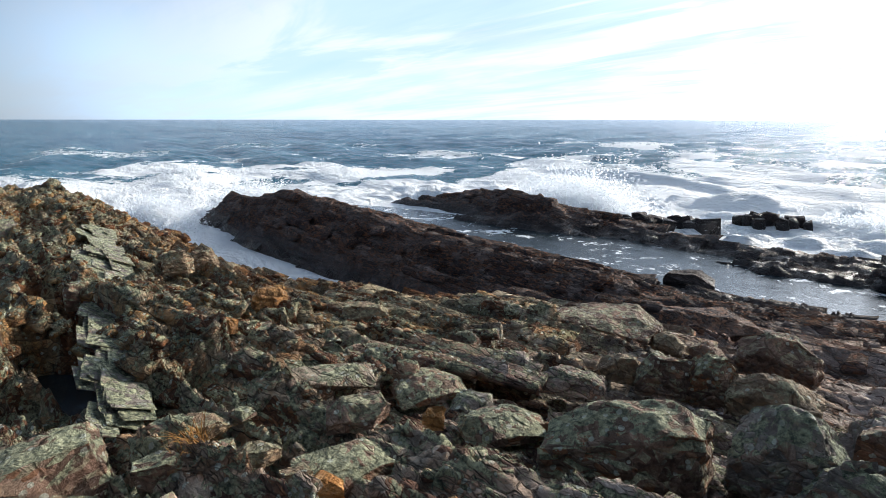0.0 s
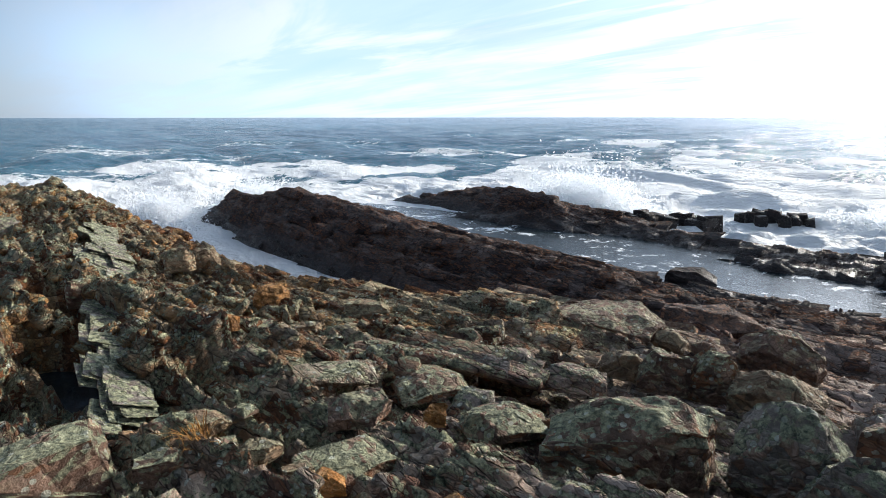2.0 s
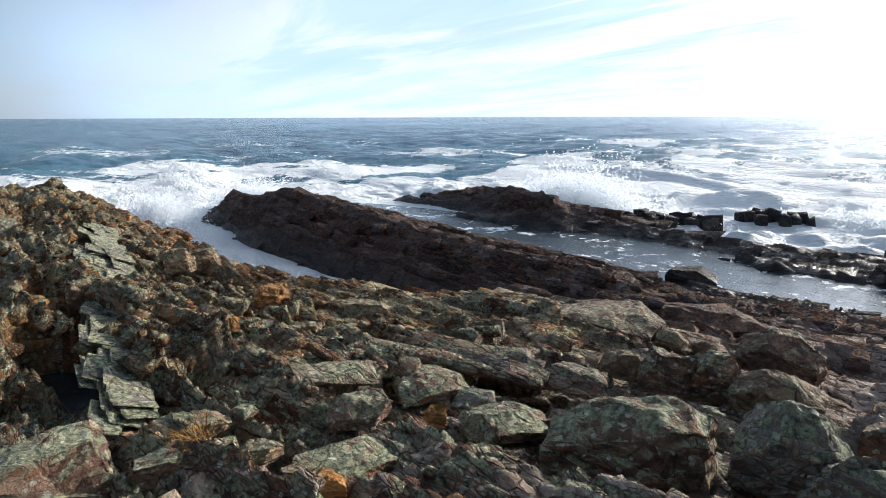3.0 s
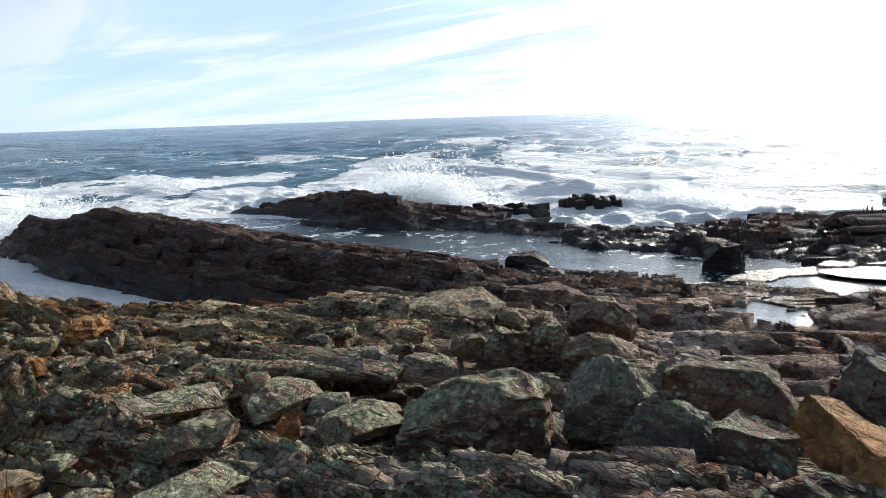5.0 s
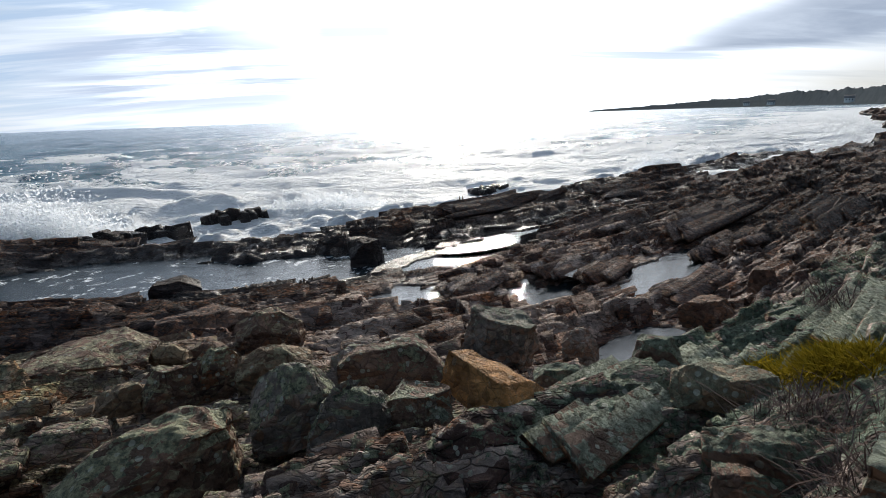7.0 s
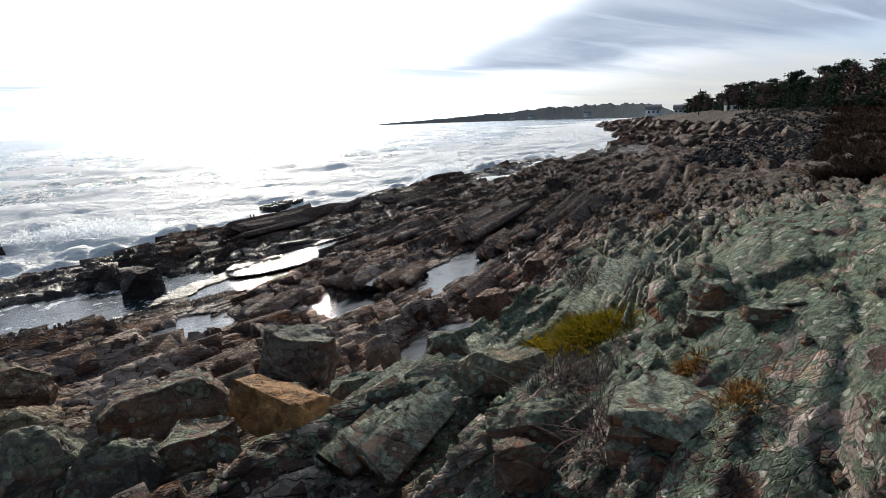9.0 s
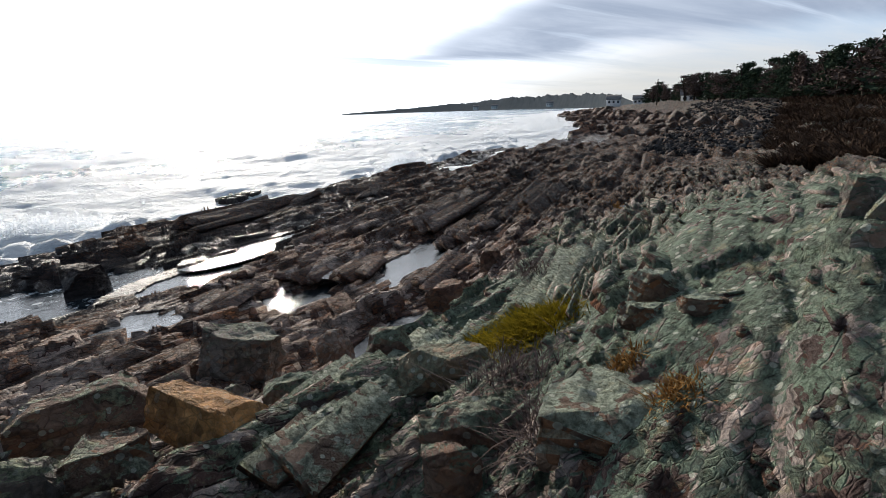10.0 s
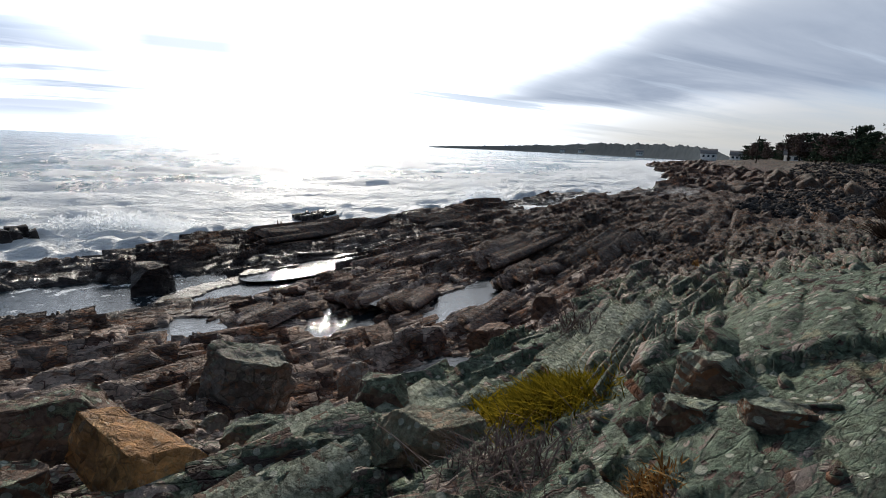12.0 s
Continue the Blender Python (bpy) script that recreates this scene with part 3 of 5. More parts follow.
def sheet_mesh(name, xs, ys, rise, mat):
    gx, gy = np.meshgrid(xs, ys)
    gz = rise(gx, gy)
    # no needles: a point stands little above both its neighbours
    gz[:, 1:-1] = np.minimum(gz[:, 1:-1], np.maximum(gz[:, :-2], gz[:, 2:]) + 0.05)
    me = bpy.data.meshes.new(name)
    nx, ny = len(xs), len(ys)
    idx = np.arange(nx * ny).reshape(ny, nx)
    quads = np.stack([idx[:-1, :-1], idx[:-1, 1:], idx[1:, 1:], idx[1:, :-1]], -1).reshape(-1, 4)
    me.vertices.add(nx * ny)
    me.vertices.foreach_set("co", np.stack([gx, gy, gz], -1).astype(np.float32).ravel())
    me.loops.add(len(quads) * 4)
    me.loops.foreach_set("vertex_index", quads.astype(np.int32).ravel())
    me.polygons.add(len(quads))
    me.polygons.foreach_set("loop_start", np.arange(0, len(quads) * 4, 4, dtype=np.int32))
    me.update(calc_edges=True)
    me.materials.append(mat)
    return me, gx, gy, gz


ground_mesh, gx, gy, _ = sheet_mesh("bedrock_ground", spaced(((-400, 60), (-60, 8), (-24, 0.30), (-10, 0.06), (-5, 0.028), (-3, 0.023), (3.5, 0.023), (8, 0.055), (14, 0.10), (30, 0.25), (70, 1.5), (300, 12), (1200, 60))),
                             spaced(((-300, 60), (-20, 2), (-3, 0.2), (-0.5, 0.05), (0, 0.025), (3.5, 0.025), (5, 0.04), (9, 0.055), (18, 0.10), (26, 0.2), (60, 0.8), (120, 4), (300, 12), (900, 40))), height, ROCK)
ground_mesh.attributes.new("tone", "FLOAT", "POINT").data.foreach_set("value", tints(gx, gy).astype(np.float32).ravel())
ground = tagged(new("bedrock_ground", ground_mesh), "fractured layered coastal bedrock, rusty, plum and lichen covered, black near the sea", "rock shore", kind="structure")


# ---- the sea ----
def swell(x, y):
    d = np.hypot(x, y)
    lump = 0.20 * np.sin(0.55 * y + 0.15 * x + 3 * fractal(x * 0.05, y * 0.05, 91, 2)) + 0.9 * fractal(x * 0.22, y * 0.4, 93, 6) + 0.3 * fractal(x * 0.05, y * 0.11, 97, 3)
    surf = np.exp(-np.clip(-lie(x, y) - 0.7, 0, 99) / 1.2) * (-lie(x, y) > 0.35) * np.clip((y - bend(x) - 15) / 3, 0, 1)
    roll = 0.9 * np.exp(-((y - 34.5 + 0.10 * (x + 16) + 1.2 * fractal(x * 0.12, y * 0, 117, 2)) / np.where(y > 34.5 - 0.10 * (x + 16), 2.2, 0.9)) ** 2) * np.exp(-((x + 17) / 9.0) ** 2)
    breaker = 0.34 * np.exp(-((y - 26.5 - 0.15 * (x + 12) + 1.5 * fractal(x * 0.3, y * 0, 121, 3)) / 1.3) ** 2) * np.clip((x + 27) / 5, 0, 1) * np.clip((-1 - x) / 4, 0, 1) * (0.6 + 1.2 * smooth_noise(x * 0.7, y * 0.7, 123) + 0.8 * fractal(x * 2, y * 2, 125, 4))
    return roll + breaker + lump * np.clip((d - 10) / 25, 0.12, 1.0) * np.clip((4000 - d) / 1500, 0, 1) + surf * np.clip(0.12 + 1.5 * fractal(x * 0.9, y * 1.2, 111, 5), 0, 0.7)


sea_mesh, sx, sy, sz = sheet_mesh("sea", spaced(((-4500, 300), (-300, 20), (-60, 1.0), (-28, 0.22), (35, 0.22), (80, 1.0), (400, 20), (4500, 300))),
                                  spaced(((-10, 1.0), (4, 0.3), (12, 0.2), (40, 0.25), (80, 0.8), (400, 16), (4500, 250))), swell, SEA)
depth = -lie(sx, sy)
near_rock = np.exp(-np.clip(depth - 0.6, 0, 99) / 4.2) * np.clip((sx + 70) / 35, 0.15, 1)
far_lines = 0.56 * np.clip(fractal(np.arctan2(sx, sy + 5) * 9, np.log(np.hypot(sx, sy) + 4) * 9, 131, 5) * 4.5 + 0.30, 0, 1) * np.clip(1 - np.hypot(sx, sy) / 700, 0.25, 1)
crest = 0.8 * np.exp(-((sy - 33.6 + 0.10 * (sx + 16)) / 0.8) ** 2) * np.exp(-((sx + 20) / 5.0) ** 2)
surge = 0.85 * np.exp(-((sx + 24) / 6) ** 2 - ((sy - 6) / 5) ** 2) + 0.8 * np.exp(-((sy - bend(sx) - 21.5) / 2.4) ** 2) * np.clip((6 - sx) / 6, 0, 1) * np.clip((sx + 30) / 6, 0, 1) + 0.6 * (sy < 8) * (sx > -22)
surge = surge + 0.6 * np.exp(-((sy - 23.0 - 0.15 * (sx + 12)) / 2.2) ** 2) * np.clip((sx + 30) / 5, 0, 1) * np.clip((1 - sx) / 4, 0, 1)
foam_values = np.clip(near_rock * 1.3 + far_lines + crest + surge, 0, 1)
sea_mesh.attributes.new("foam", "FLOAT", "POINT").data.foreach_set("value", foam_values.astype(np.float32).ravel())
sea_mesh.polygons.foreach_set("use_smooth", np.ones(len(sea_mesh.polygons), bool))
tagged(new("sea", sea_mesh), "blue green ocean with white foam streaks and surf", "sea", kind="structure")


def pool(cx, cy, rx, ry, z, turn, foam=0.0):
    """A still sheet of water that fills a hollow in the rock."""
    n = 40
    a = np.linspace(0, 2 * np.pi, n, endpoint=False)
    px, py = rx * np.cos(a), ry * np.sin(a)
    c, s = math.cos(radians(turn)), math.sin(radians(turn))
    me = bpy.data.meshes.new("tide_pool")
    me.from_pydata([(c * u - s * v, s * u + c * v, 0) for u, v in zip(px, py)], [], [list(range(n))])
    me.attributes.new("foam", "FLOAT", "POINT").data.foreach_set("value", np.full(n, foam, np.float32))
    me.materials.append(POOL)
    ob = tagged(new("tide_pool", me), "still tide pool reflecting the pale sky among rocks", "tide pool", "tide pools")
    ob.location = (cx, cy, z)
    return ob


for cx, cy, rx, ry, level, turn, foam in POOLS:
    if foam >= 0:
        pool(cx, cy, rx * (1.5 if rx > 3 else 1.7), ry * (1.8 if rx > 3 else 1.7), level, turn, foam)


# ---- helpers for things ----
def part(name, me, parent=None, label=""):
    """Links a mesh as one object, under a thing or part."""
    ob = new(name, me)
    if parent:
        ob.parent = parent
    return tagged(ob, label) if label else ob


def from_arrays(name, verts, faces, mat, smooth=False):
    me = bpy.data.meshes.new(name)
    faces = np.asarray(faces, np.int32)
    k = faces.shape[1]
    me.vertices.add(len(verts))
    me.vertices.foreach_set("co", np.asarray(verts, np.float32).ravel())
    me.loops.add(faces.size)
    me.loops.foreach_set("vertex_index", faces.ravel())
    me.polygons.add(len(faces))
    me.polygons.foreach_set("loop_start", np.arange(0, faces.size, k, dtype=np.int32))
    if smooth:
        me.polygons.foreach_set("use_smooth", np.ones(len(faces), bool))
    me.update(calc_edges=True)
    me.materials.append(mat)
    return me


def strike(x):
    """The way the beds run, as an angle from the x axis."""
    return np.arctan(0.72 / (1 + np.exp(-np.asarray(x, float) / 3.0)))


# ---- boulders ----
TAKEN = [(-13.3, 16.8, 1.9)]


def boulder(label, x, y, z, wide, deep, high, yaw, mat, seed, dip=0.0, lean=0.0, point=0.0, cuts=7, group="", name="boulder", fine=3):
    """One angular boulder: a block split along random planes, its faces stepped by the bedding and its edges chipped. point: how far its top draws in to a peak."""
    r = np.random.default_rng(seed)
    bm = bmesh.new()
    bmesh.ops.create_cube(bm, size=1.0)
    planes = []
    for k in range(cuts):
        a, up = k * 2.4 + r.uniform(-0.5, 0.5), r.uniform(-0.25, 0.9)
        planes.append((Vector((math.cos(a), math.sin(a), up)).normalized(), r.uniform(0.40, 0.53)))
    if point:
        for k in range(4):
            a = k * 1.57 + r.uniform(-0.5, 0.5)
            planes.append((Vector((math.cos(a), math.sin(a), 1.3 - point)).normalized(), r.uniform(0.52, 0.60) - 0.34 * point))
    for normal, off in planes:
        cut = bmesh.ops.bisect_plane(bm, geom=list(bm.verts) + list(bm.edges) + list(bm.faces), plane_co=normal * off, plane_no=normal, clear_outer=True)
        rim = [e for e in cut["geom_cut"] if isinstance(e, bmesh.types.BMEdge)]
        if len(rim) > 2:
            bmesh.ops.edgeloop_fill(bm, edges=rim)
    bmesh.ops.remove_doubles(bm, verts=list(bm.verts), dist=0.02)
    lo = [min(v.co[i] for v in bm.verts) for i in range(3)]
    hi = [max(v.co[i] for v in bm.verts) for i in range(3)]
    for v in bm.verts:
        v.co = Vector([((v.co[i] - lo[i]) / (hi[i] - lo[i]) - 0.5) * q for i, q in enumerate((wide, deep, high))])
    small = min(wide, deep, high)
    bmesh.ops.bevel(bm, geom=list(bm.edges), offset=0.03 * small, segments=1, affect="EDGES", profile=0.6)
    bmesh.ops.triangulate(bm, faces=list(bm.faces))
    for _ in range(fine):
        long = [e for e in bm.edges if e.calc_length() > 0.09 * small]
        bmesh.ops.subdivide_edges(bm, edges=long, cuts=1)
        bmesh.ops.triangulate(bm, faces=[f for f in bm.faces if len(f.verts) > 3])
    bm.normal_update()
    for v in bm.verts:
        p = v.co * (2.6 / small) + Vector((seed * 7.1, 0, 0))
        layer = (p.z * 1.7 + p.x * 0.25 + 1.2 * noise.noise(p * 0.5)) % 1.0
        chip = abs(noise.noise(p * 0.45)) * 0.13 + abs(noise.noise(p * 0.95 + Vector((0, 9, 0)))) * 0.07 + (0.035 if layer < 0.45 else 0.0) * (1 - abs(v.normal.z)) + noise.noise(p * 1.9) * 0.03 + abs(noise.noise(p * 4.0)) * 0.03
        v.co -= v.normal * chip * small
    me = bpy.data.meshes.new(name)
    bm.to_mesh(me)
    bm.free()
    me.materials.append(mat)
    ob = tagged(new(name, me), label, "boulder", group)
    TAKEN.append((x, y, 0.5 * wide))
    TAKEN.append((x - 0.12 * x / (abs(x) + abs(y)) * 3 * wide, y - 0.12 * y / (abs(x) + abs(y)) * 3 * wide, 0.42 * wide if high > 0.3 * wide else 0.1 * wide))
    ob.matrix_world = pose(x, y, z + 0.46 * high, 0, 0, yaw) @ pose(0, 0, 0, dip, lean, 0)
    return ob


boulder("large boulder, pale green lichen over brown rock", -1.11, 2.40, 2.38, 0.90, 0.55, 0.48, 25, PALE, seed=103, point=0.2)
boulder("pointed grey brown boulder with lichen flecks", -0.48, 2.75, 2.43, 0.53, 0.35, 0.49, 10, GREY, seed=5, point=0.5)
boulder("smooth grey slab leaning on a pointed boulder", -0.14, 2.57, 2.48, 0.46, 0.30, 0.36, 3, GREY, seed=8, lean=22, point=0.2)
boulder("flat lichen covered block", 0.16, 2.61, 2.49, 0.42, 0.27, 0.28, -3, PALE, seed=17)
boulder("orange slab of rock, freshly broken, lying tilted", 0.66, 2.74, 2.50, 0.66, 0.34, 0.27, -56, ORANGE, seed=18, dip=-12, lean=10, cuts=2)
boulder("long low dark brown ledge block", 0.09, 3.71, 2.22, 0.84, 0.41, 0.35, -1, BROWN, seed=16)
boulder("tan block of rock among boulders", -0.87, 4.13, 2.09, 0.63, 0.41, 0.37, 12, TAN, seed=12, point=0.3)
boulder("small rock, lichen green and rust red", -1.31, 4.15, 2.06, 0.41, 0.27, 0.42, 18, PALE, seed=13, point=0.3)
boulder("squarish brown block of rock", -1.60, 3.97, 2.10, 0.45, 0.29, 0.33, 22, BROWN, seed=14)
boulder("small yellowish rock wedged in a gap", -1.93, 3.91, 2.12, 0.39, 0.25, 0.23, 26, TAN, seed=15)
boulder("pyramid shaped boulder speckled with lichen", -1.15, 5.48, 1.86, 0.73, 0.48, 0.44, 12, BROWN, seed=9, point=0.4)
boulder("grey ledge block sloping toward the sea", 1.25, 5.01, 1.69, 0.81, 0.52, 0.54, -14, GREY, seed=21, lean=14)
boulder("upright angular grey rock", 2.48, 5.96, 1.04, 0.49, 0.32, 0.53, -22, GREY, seed=20, point=0.3)
boulder("flat grey block beside an orange slab", 1.17, 3.08, 2.43, 0.39, 0.25, 0.15, -21, GREY, seed=19)
boulder("small rounded grey stone", 0.13, 2.36, 2.52, 0.18, 0.12, 0.16, -3, GREY, seed=22)
boulder("small grey stone among boulders", 0.27, 2.44, 2.52, 0.14, 0.09, 0.07, -6, GREY, seed=23)
boulder("small dark grey stone", 0.54, 2.43, 2.52, 0.17, 0.11, 0.10, -12, BROWN, seed=24)
boulder("small orange stone among boulders", 0.39, 2.24, 2.53, 0.13, 0.09, 0.05, -9, ORANGE, seed=25)
boulder("wide pinkish grey slab with a flat face", 1.85, 2.44, 2.59, 0.55, 0.36, 0.22, -32, TAN, seed=26)
boulder("brown slab leaning below a grey slab", 1.56, 1.76, 2.66, 0.48, 0.28, 0.20, -35, BROWN, seed=27)
boulder("dark slab standing on edge", 1.31, 1.54, 2.67, 0.24, 0.11, 0.20, -32, BROWN, seed=28)
boulder("broad lichen covered slab with a broken brown end", 1.86, 1.14, 2.86, 0.66, 0.50, 0.24, -53, PALE, 61, cuts=4)
boulder("rounded lichen covered knob", 2.36, 1.50, 3.09, 0.24, 0.15, 0.13, -54, PALE, seed=30)
boulder("rounded lichen covered knob", 2.44, 1.27, 3.21, 0.21, 0.14, 0.09, -60, PALE, seed=31)
boulder("upright ribbed block on the ledge", 2.57, 1.58, 3.15, 0.27, 0.18, 0.17, -55, PALE, seed=58)
boulder("black block standing in a tide pool", -0.27, 15.15, -0.08, 1.04, 0.67, 0.93, 1, DARK, seed=32)
boulder("black block at the edge of a tide pool", -4.82, 12.98, 0.28, 1.18, 0.77, 0.38, 20, DARK, seed=33)
boulder("angular brown block above a tide pool", 4.77, 6.82, 1.02, 0.83, 0.54, 0.45, -34, BROWN, seed=70)
boulder("upright brown block on the slope", 5.68, 6.92, 1.45, 0.39, 0.25, 0.39, -39, BROWN, seed=71)
boulder("lichen grey column of rock at the ledge's end", 3.07, 0.97, 3.53, 0.17, 0.11, 0.25, -71, GREY, seed=72)
boulder("lichen grey column of rock at the ledge's end", 3.00, 0.83, 3.54, 0.20, 0.13, 0.19, -74, GREY, seed=73)
boulder("lichen grey column of rock at the ledge's end", 2.85, 0.83, 3.49, 0.17, 0.11, 0.14, -72, GREY, seed=74)
boulder("broad green lichen ledge", -2.71, 0.11, 2.61, 0.63, 0.41, 0.27, 87, PALE, seed=56)
boulder("lichen crusted block of rock", -2.75, 0.65, 2.58, 0.33, 0.22, 0.15, 76, PALE, seed=36)
boulder("tan block with lichen edges", -2.77, 0.83, 2.56, 0.30, 0.20, 0.11, 73, TAN, seed=37)
boulder("long lichen crusted slab", -2.54, 0.79, 2.57, 0.25, 0.17, 0.06, 72, PALE, seed=38)
boulder("lichen crusted block of rock", -2.49, 0.55, 2.59, 0.26, 0.17, 0.13, 77, PALE, seed=39)
boulder("small tan cube of rock", -2.05, 1.00, 2.55, 0.16, 0.10, 0.11, 63, TAN, seed=40)
boulder("small rust red rock", -1.92, 1.06, 2.55, 0.19, 0.12, 0.11, 60, ORANGE, seed=41)
boulder("tan block with lichen edges", -2.35, 0.94, 2.56, 0.26, 0.17, 0.10, 68, TAN, seed=66)
boulder("small rust coloured stone", -2.05, 1.87, 2.49, 0.14, 0.09, 0.13, 47, ORANGE, seed=51)
boulder("flat slab crusted with pale lichen", -2.58, 2.33, 2.34, 0.54, 0.39, 0.12, 67, PALE, seed=153, cuts=11)
boulder("slab crusted with yellow green lichen", -1.86, 2.26, 2.39, 0.52, 0.37, 0.12, 59, PALE, seed=154, cuts=11)
boulder("broad slab with round lichen spots", -2.06, 1.25, 2.48, 0.54, 0.39, 0.13, 78, PALE, seed=155, cuts=11)
boulder("broad smooth wet tan slab", -2.93, 1.76, 2.47, 0.56, 0.37, 0.11, 59, ROCK, seed=52)
boulder("light knob of rock", -3.87, 2.07, 2.38, 0.31, 0.20, 0.16, 62, TAN, seed=67)
boulder("lichen speckled block of rock", -3.29, 2.23, 2.38, 0.33, 0.21, 0.13, 56, PALE, seed=46)
boulder("rusty block above the channel", -7.35, 2.21, 2.25, 0.40, 0.26, 0.32, 73, TAN, seed=47)
boulder("rusty block above the channel", -7.51, 2.60, 2.15, 0.40, 0.26, 0.32, 71, TAN, seed=48)
boulder("orange pointed rock above the channel", -5.22, 2.44, 2.24, 0.40, 0.26, 0.26, 65, ORANGE, seed=49)
boulder("pale upright stone at a crevice", -5.75, 0.84, 2.51, 0.25, 0.16, 0.27, 81, PALE, seed=45)
boulder("flat tan slab on the ridge", -7.02, 0.79, 2.52, 0.50, 0.32, 0.14, 83, TAN, seed=43)
boulder("small orange rock on the ridge", -6.69, 1.02, 2.49, 0.28, 0.18, 0.17, 81, ORANGE, seed=44)
boulder("grey block on the ridge", -9.42, 0.59, 2.56, 0.53, 0.35, 0.33, 86, GREY, seed=42)
boulder("rusty rock at the channel head", -4.31, 3.02, 2.21, 0.48, 0.31, 0.19, 55, TAN, seed=50)
boulder("rusty rock at the channel head", -3.97, 3.93, 2.11, 0.74, 0.48, 0.08, 45, ORANGE, seed=68)
boulder("dark brown wedge of rock", -2.36, 1.57, 2.51, 0.38, 0.25, 0.16, 56, BROWN, seed=57)
boulder("lichen crusted slab below a brown wedge", -1.99, 3.25, 2.25, 0.48, 0.31, 0.14, 31, ROCK, seed=69)
boulder("dark cracked block on the brow of the ledge", -2.66, 4.87, 1.96, 1.22, 0.79, 0.35, 28, BROWN, seed=75)
boulder("dark cracked block on the brow of the ledge", -2.90, 8.74, 0.68, 1.66, 1.08, 0.57, 18, BROWN, seed=76)


heap = np.random.default_rng(77)
HEAP_LOOKS = (("angular grey boulder in a heap", GREY), ("tan boulder wedged among others", TAN), ("rusty brown boulder in a heap", BROWN), ("lichen spotted boulder in a heap", PALE))
for k in range(34):
    hx, hy = heap.uniform(-2.6, 1.9), heap.uniform(2.3, 5.4)
    if any(math.hypot(hx - bx, hy - by) < reach * 0.9 for bx, by, reach in TAKEN):
        continue
    size = heap.uniform(0.14, 0.36)
    look_of, of = HEAP_LOOKS[int(heap.choice(4, p=(0.35, 0.2, 0.25, 0.2)))]
    boulder(look_of, hx, hy, float(height(np.array([hx]), np.array([hy]))[0]) - 0.12 * size, size, size * heap.uniform(0.6, 0.9), size * heap.uniform(0.45, 0.75), heap.uniform(-40, 40), of, 200 + k,
            dip=heap.uniform(-10, 20), lean=heap.uniform(-18, 18), point=heap.uniform(0, 0.3), group="heaped boulders", fine=2)


for k in range(30):
    hx, hy = heap.uniform(-4.6, -0.6), heap.uniform(0.9, 3.4)
    if any(math.hypot(hx - bx, hy - by) < reach * 0.8 for bx, by, reach in TAKEN):
        continue
    size = heap.uniform(0.12, 0.26)
    look_of, of = (("small block crusted with yellow green lichen", PALE), ("small rusty block of rock", TAN), ("small orange brown block of rock", ORANGE))[int(heap.choice(3, p=(0.62, 0.26, 0.12)))]
    boulder(look_of, hx, hy, float(height(np.array([hx]), np.array([hy]))[0]) - 0.05 * size, size, size * heap.uniform(0.55, 0.85), size * heap.uniform(0.35, 0.55), heap.uniform(-30, 30), of, 300 + k,
            dip=heap.uniform(-6, 14), lean=heap.uniform(-10, 10), group="blocks on the ledge", fine=2)


# ---- broken pieces of the beds ----
def shard(rng, rounded=False):
    """A small angular block about one unit across: the hull of a jittered box."""
    bm = bmesh.new()
    for sx_ in (-1, 1):
        for sy_ in (-1, 1):
            for sz_ in (-1, 1):
                j = rng.uniform(0.55 if rounded else 0.80, 1.0, 3)
                bm.verts.new((0.5 * sx_ * j[0], 0.5 * sy_ * j[1], 0.5 * sz_ * j[2]))
    for _ in range(6 if rounded else 1):
        v = rng.normal(size=3)
        bm.verts.new(Vector(0.56 * v / np.abs(v).max() * (0.85 if rounded else 1.0)))
    bmesh.ops.convex_hull(bm, input=list(bm.verts))
    bmesh.ops.delete(bm, geom=[v for v in bm.verts if not v.link_faces], context="VERTS")
    bmesh.ops.triangulate(bm, faces=list(bm.faces))
    bm.normal_update()
    bm.verts.index_update()
    out = np.array([v.co[:] for v in bm.verts]), np.array([[v.index for v in f.verts] for f in bm.faces])
    bm.free()
    return out


piece_rng = np.random.default_rng(12)
SHARDS = [shard(piece_rng) for _ in range(16)]
STONES = [shard(piece_rng, True) for _ in range(10)]


def turns(yaw, dip, roll):
    """Turns for many pieces: roll along the bed, dip across it, then yaw."""
    cy, sy_, cx, sx_, cz, sz_ = np.cos(roll), np.sin(roll), np.cos(dip), np.sin(dip), np.cos(yaw), np.sin(yaw)
    zero, one = np.zeros_like(yaw), np.ones_like(yaw)
    ry = np.stack([cy, zero, sy_, zero, one, zero, -sy_, zero, cy], -1).reshape(-1, 3, 3)
    rx = np.stack([one, zero, zero, zero, cx, -sx_, zero, sx_, cx], -1).reshape(-1, 3, 3)
    rz = np.stack([cz, -sz_, zero, sz_, cz, zero, zero, zero, one], -1).reshape(-1, 3, 3)
    return rz @ rx @ ry


def in_pool(x, y):
    wet = np.zeros(np.shape(x), bool)
    for cx, cy, rx, ry, level, turn, _ in POOLS:
        c, s = math.cos(radians(turn)), math.sin(radians(turn))
        wet |= np.hypot((c * (x - cx) + s * (y - cy)) / rx, (c * (y - cy) - s * (x - cx)) / ry) < 1.25
        if 0 < cx < 8 and cy > 5:
            for nearer in (0.5, 1.0, 1.5):
                qx, qy = cx * (1 - nearer / cy), cy * (1 - nearer / cy)
                wet |= np.hypot((c * (x - qx) + s * (y - qy)) / rx, (c * (y - qy) - s * (x - qx)) / ry) < 1.1
    for bx, by, reach in TAKEN:
        wet |= np.hypot(x - bx, y - by) < reach
    return wet


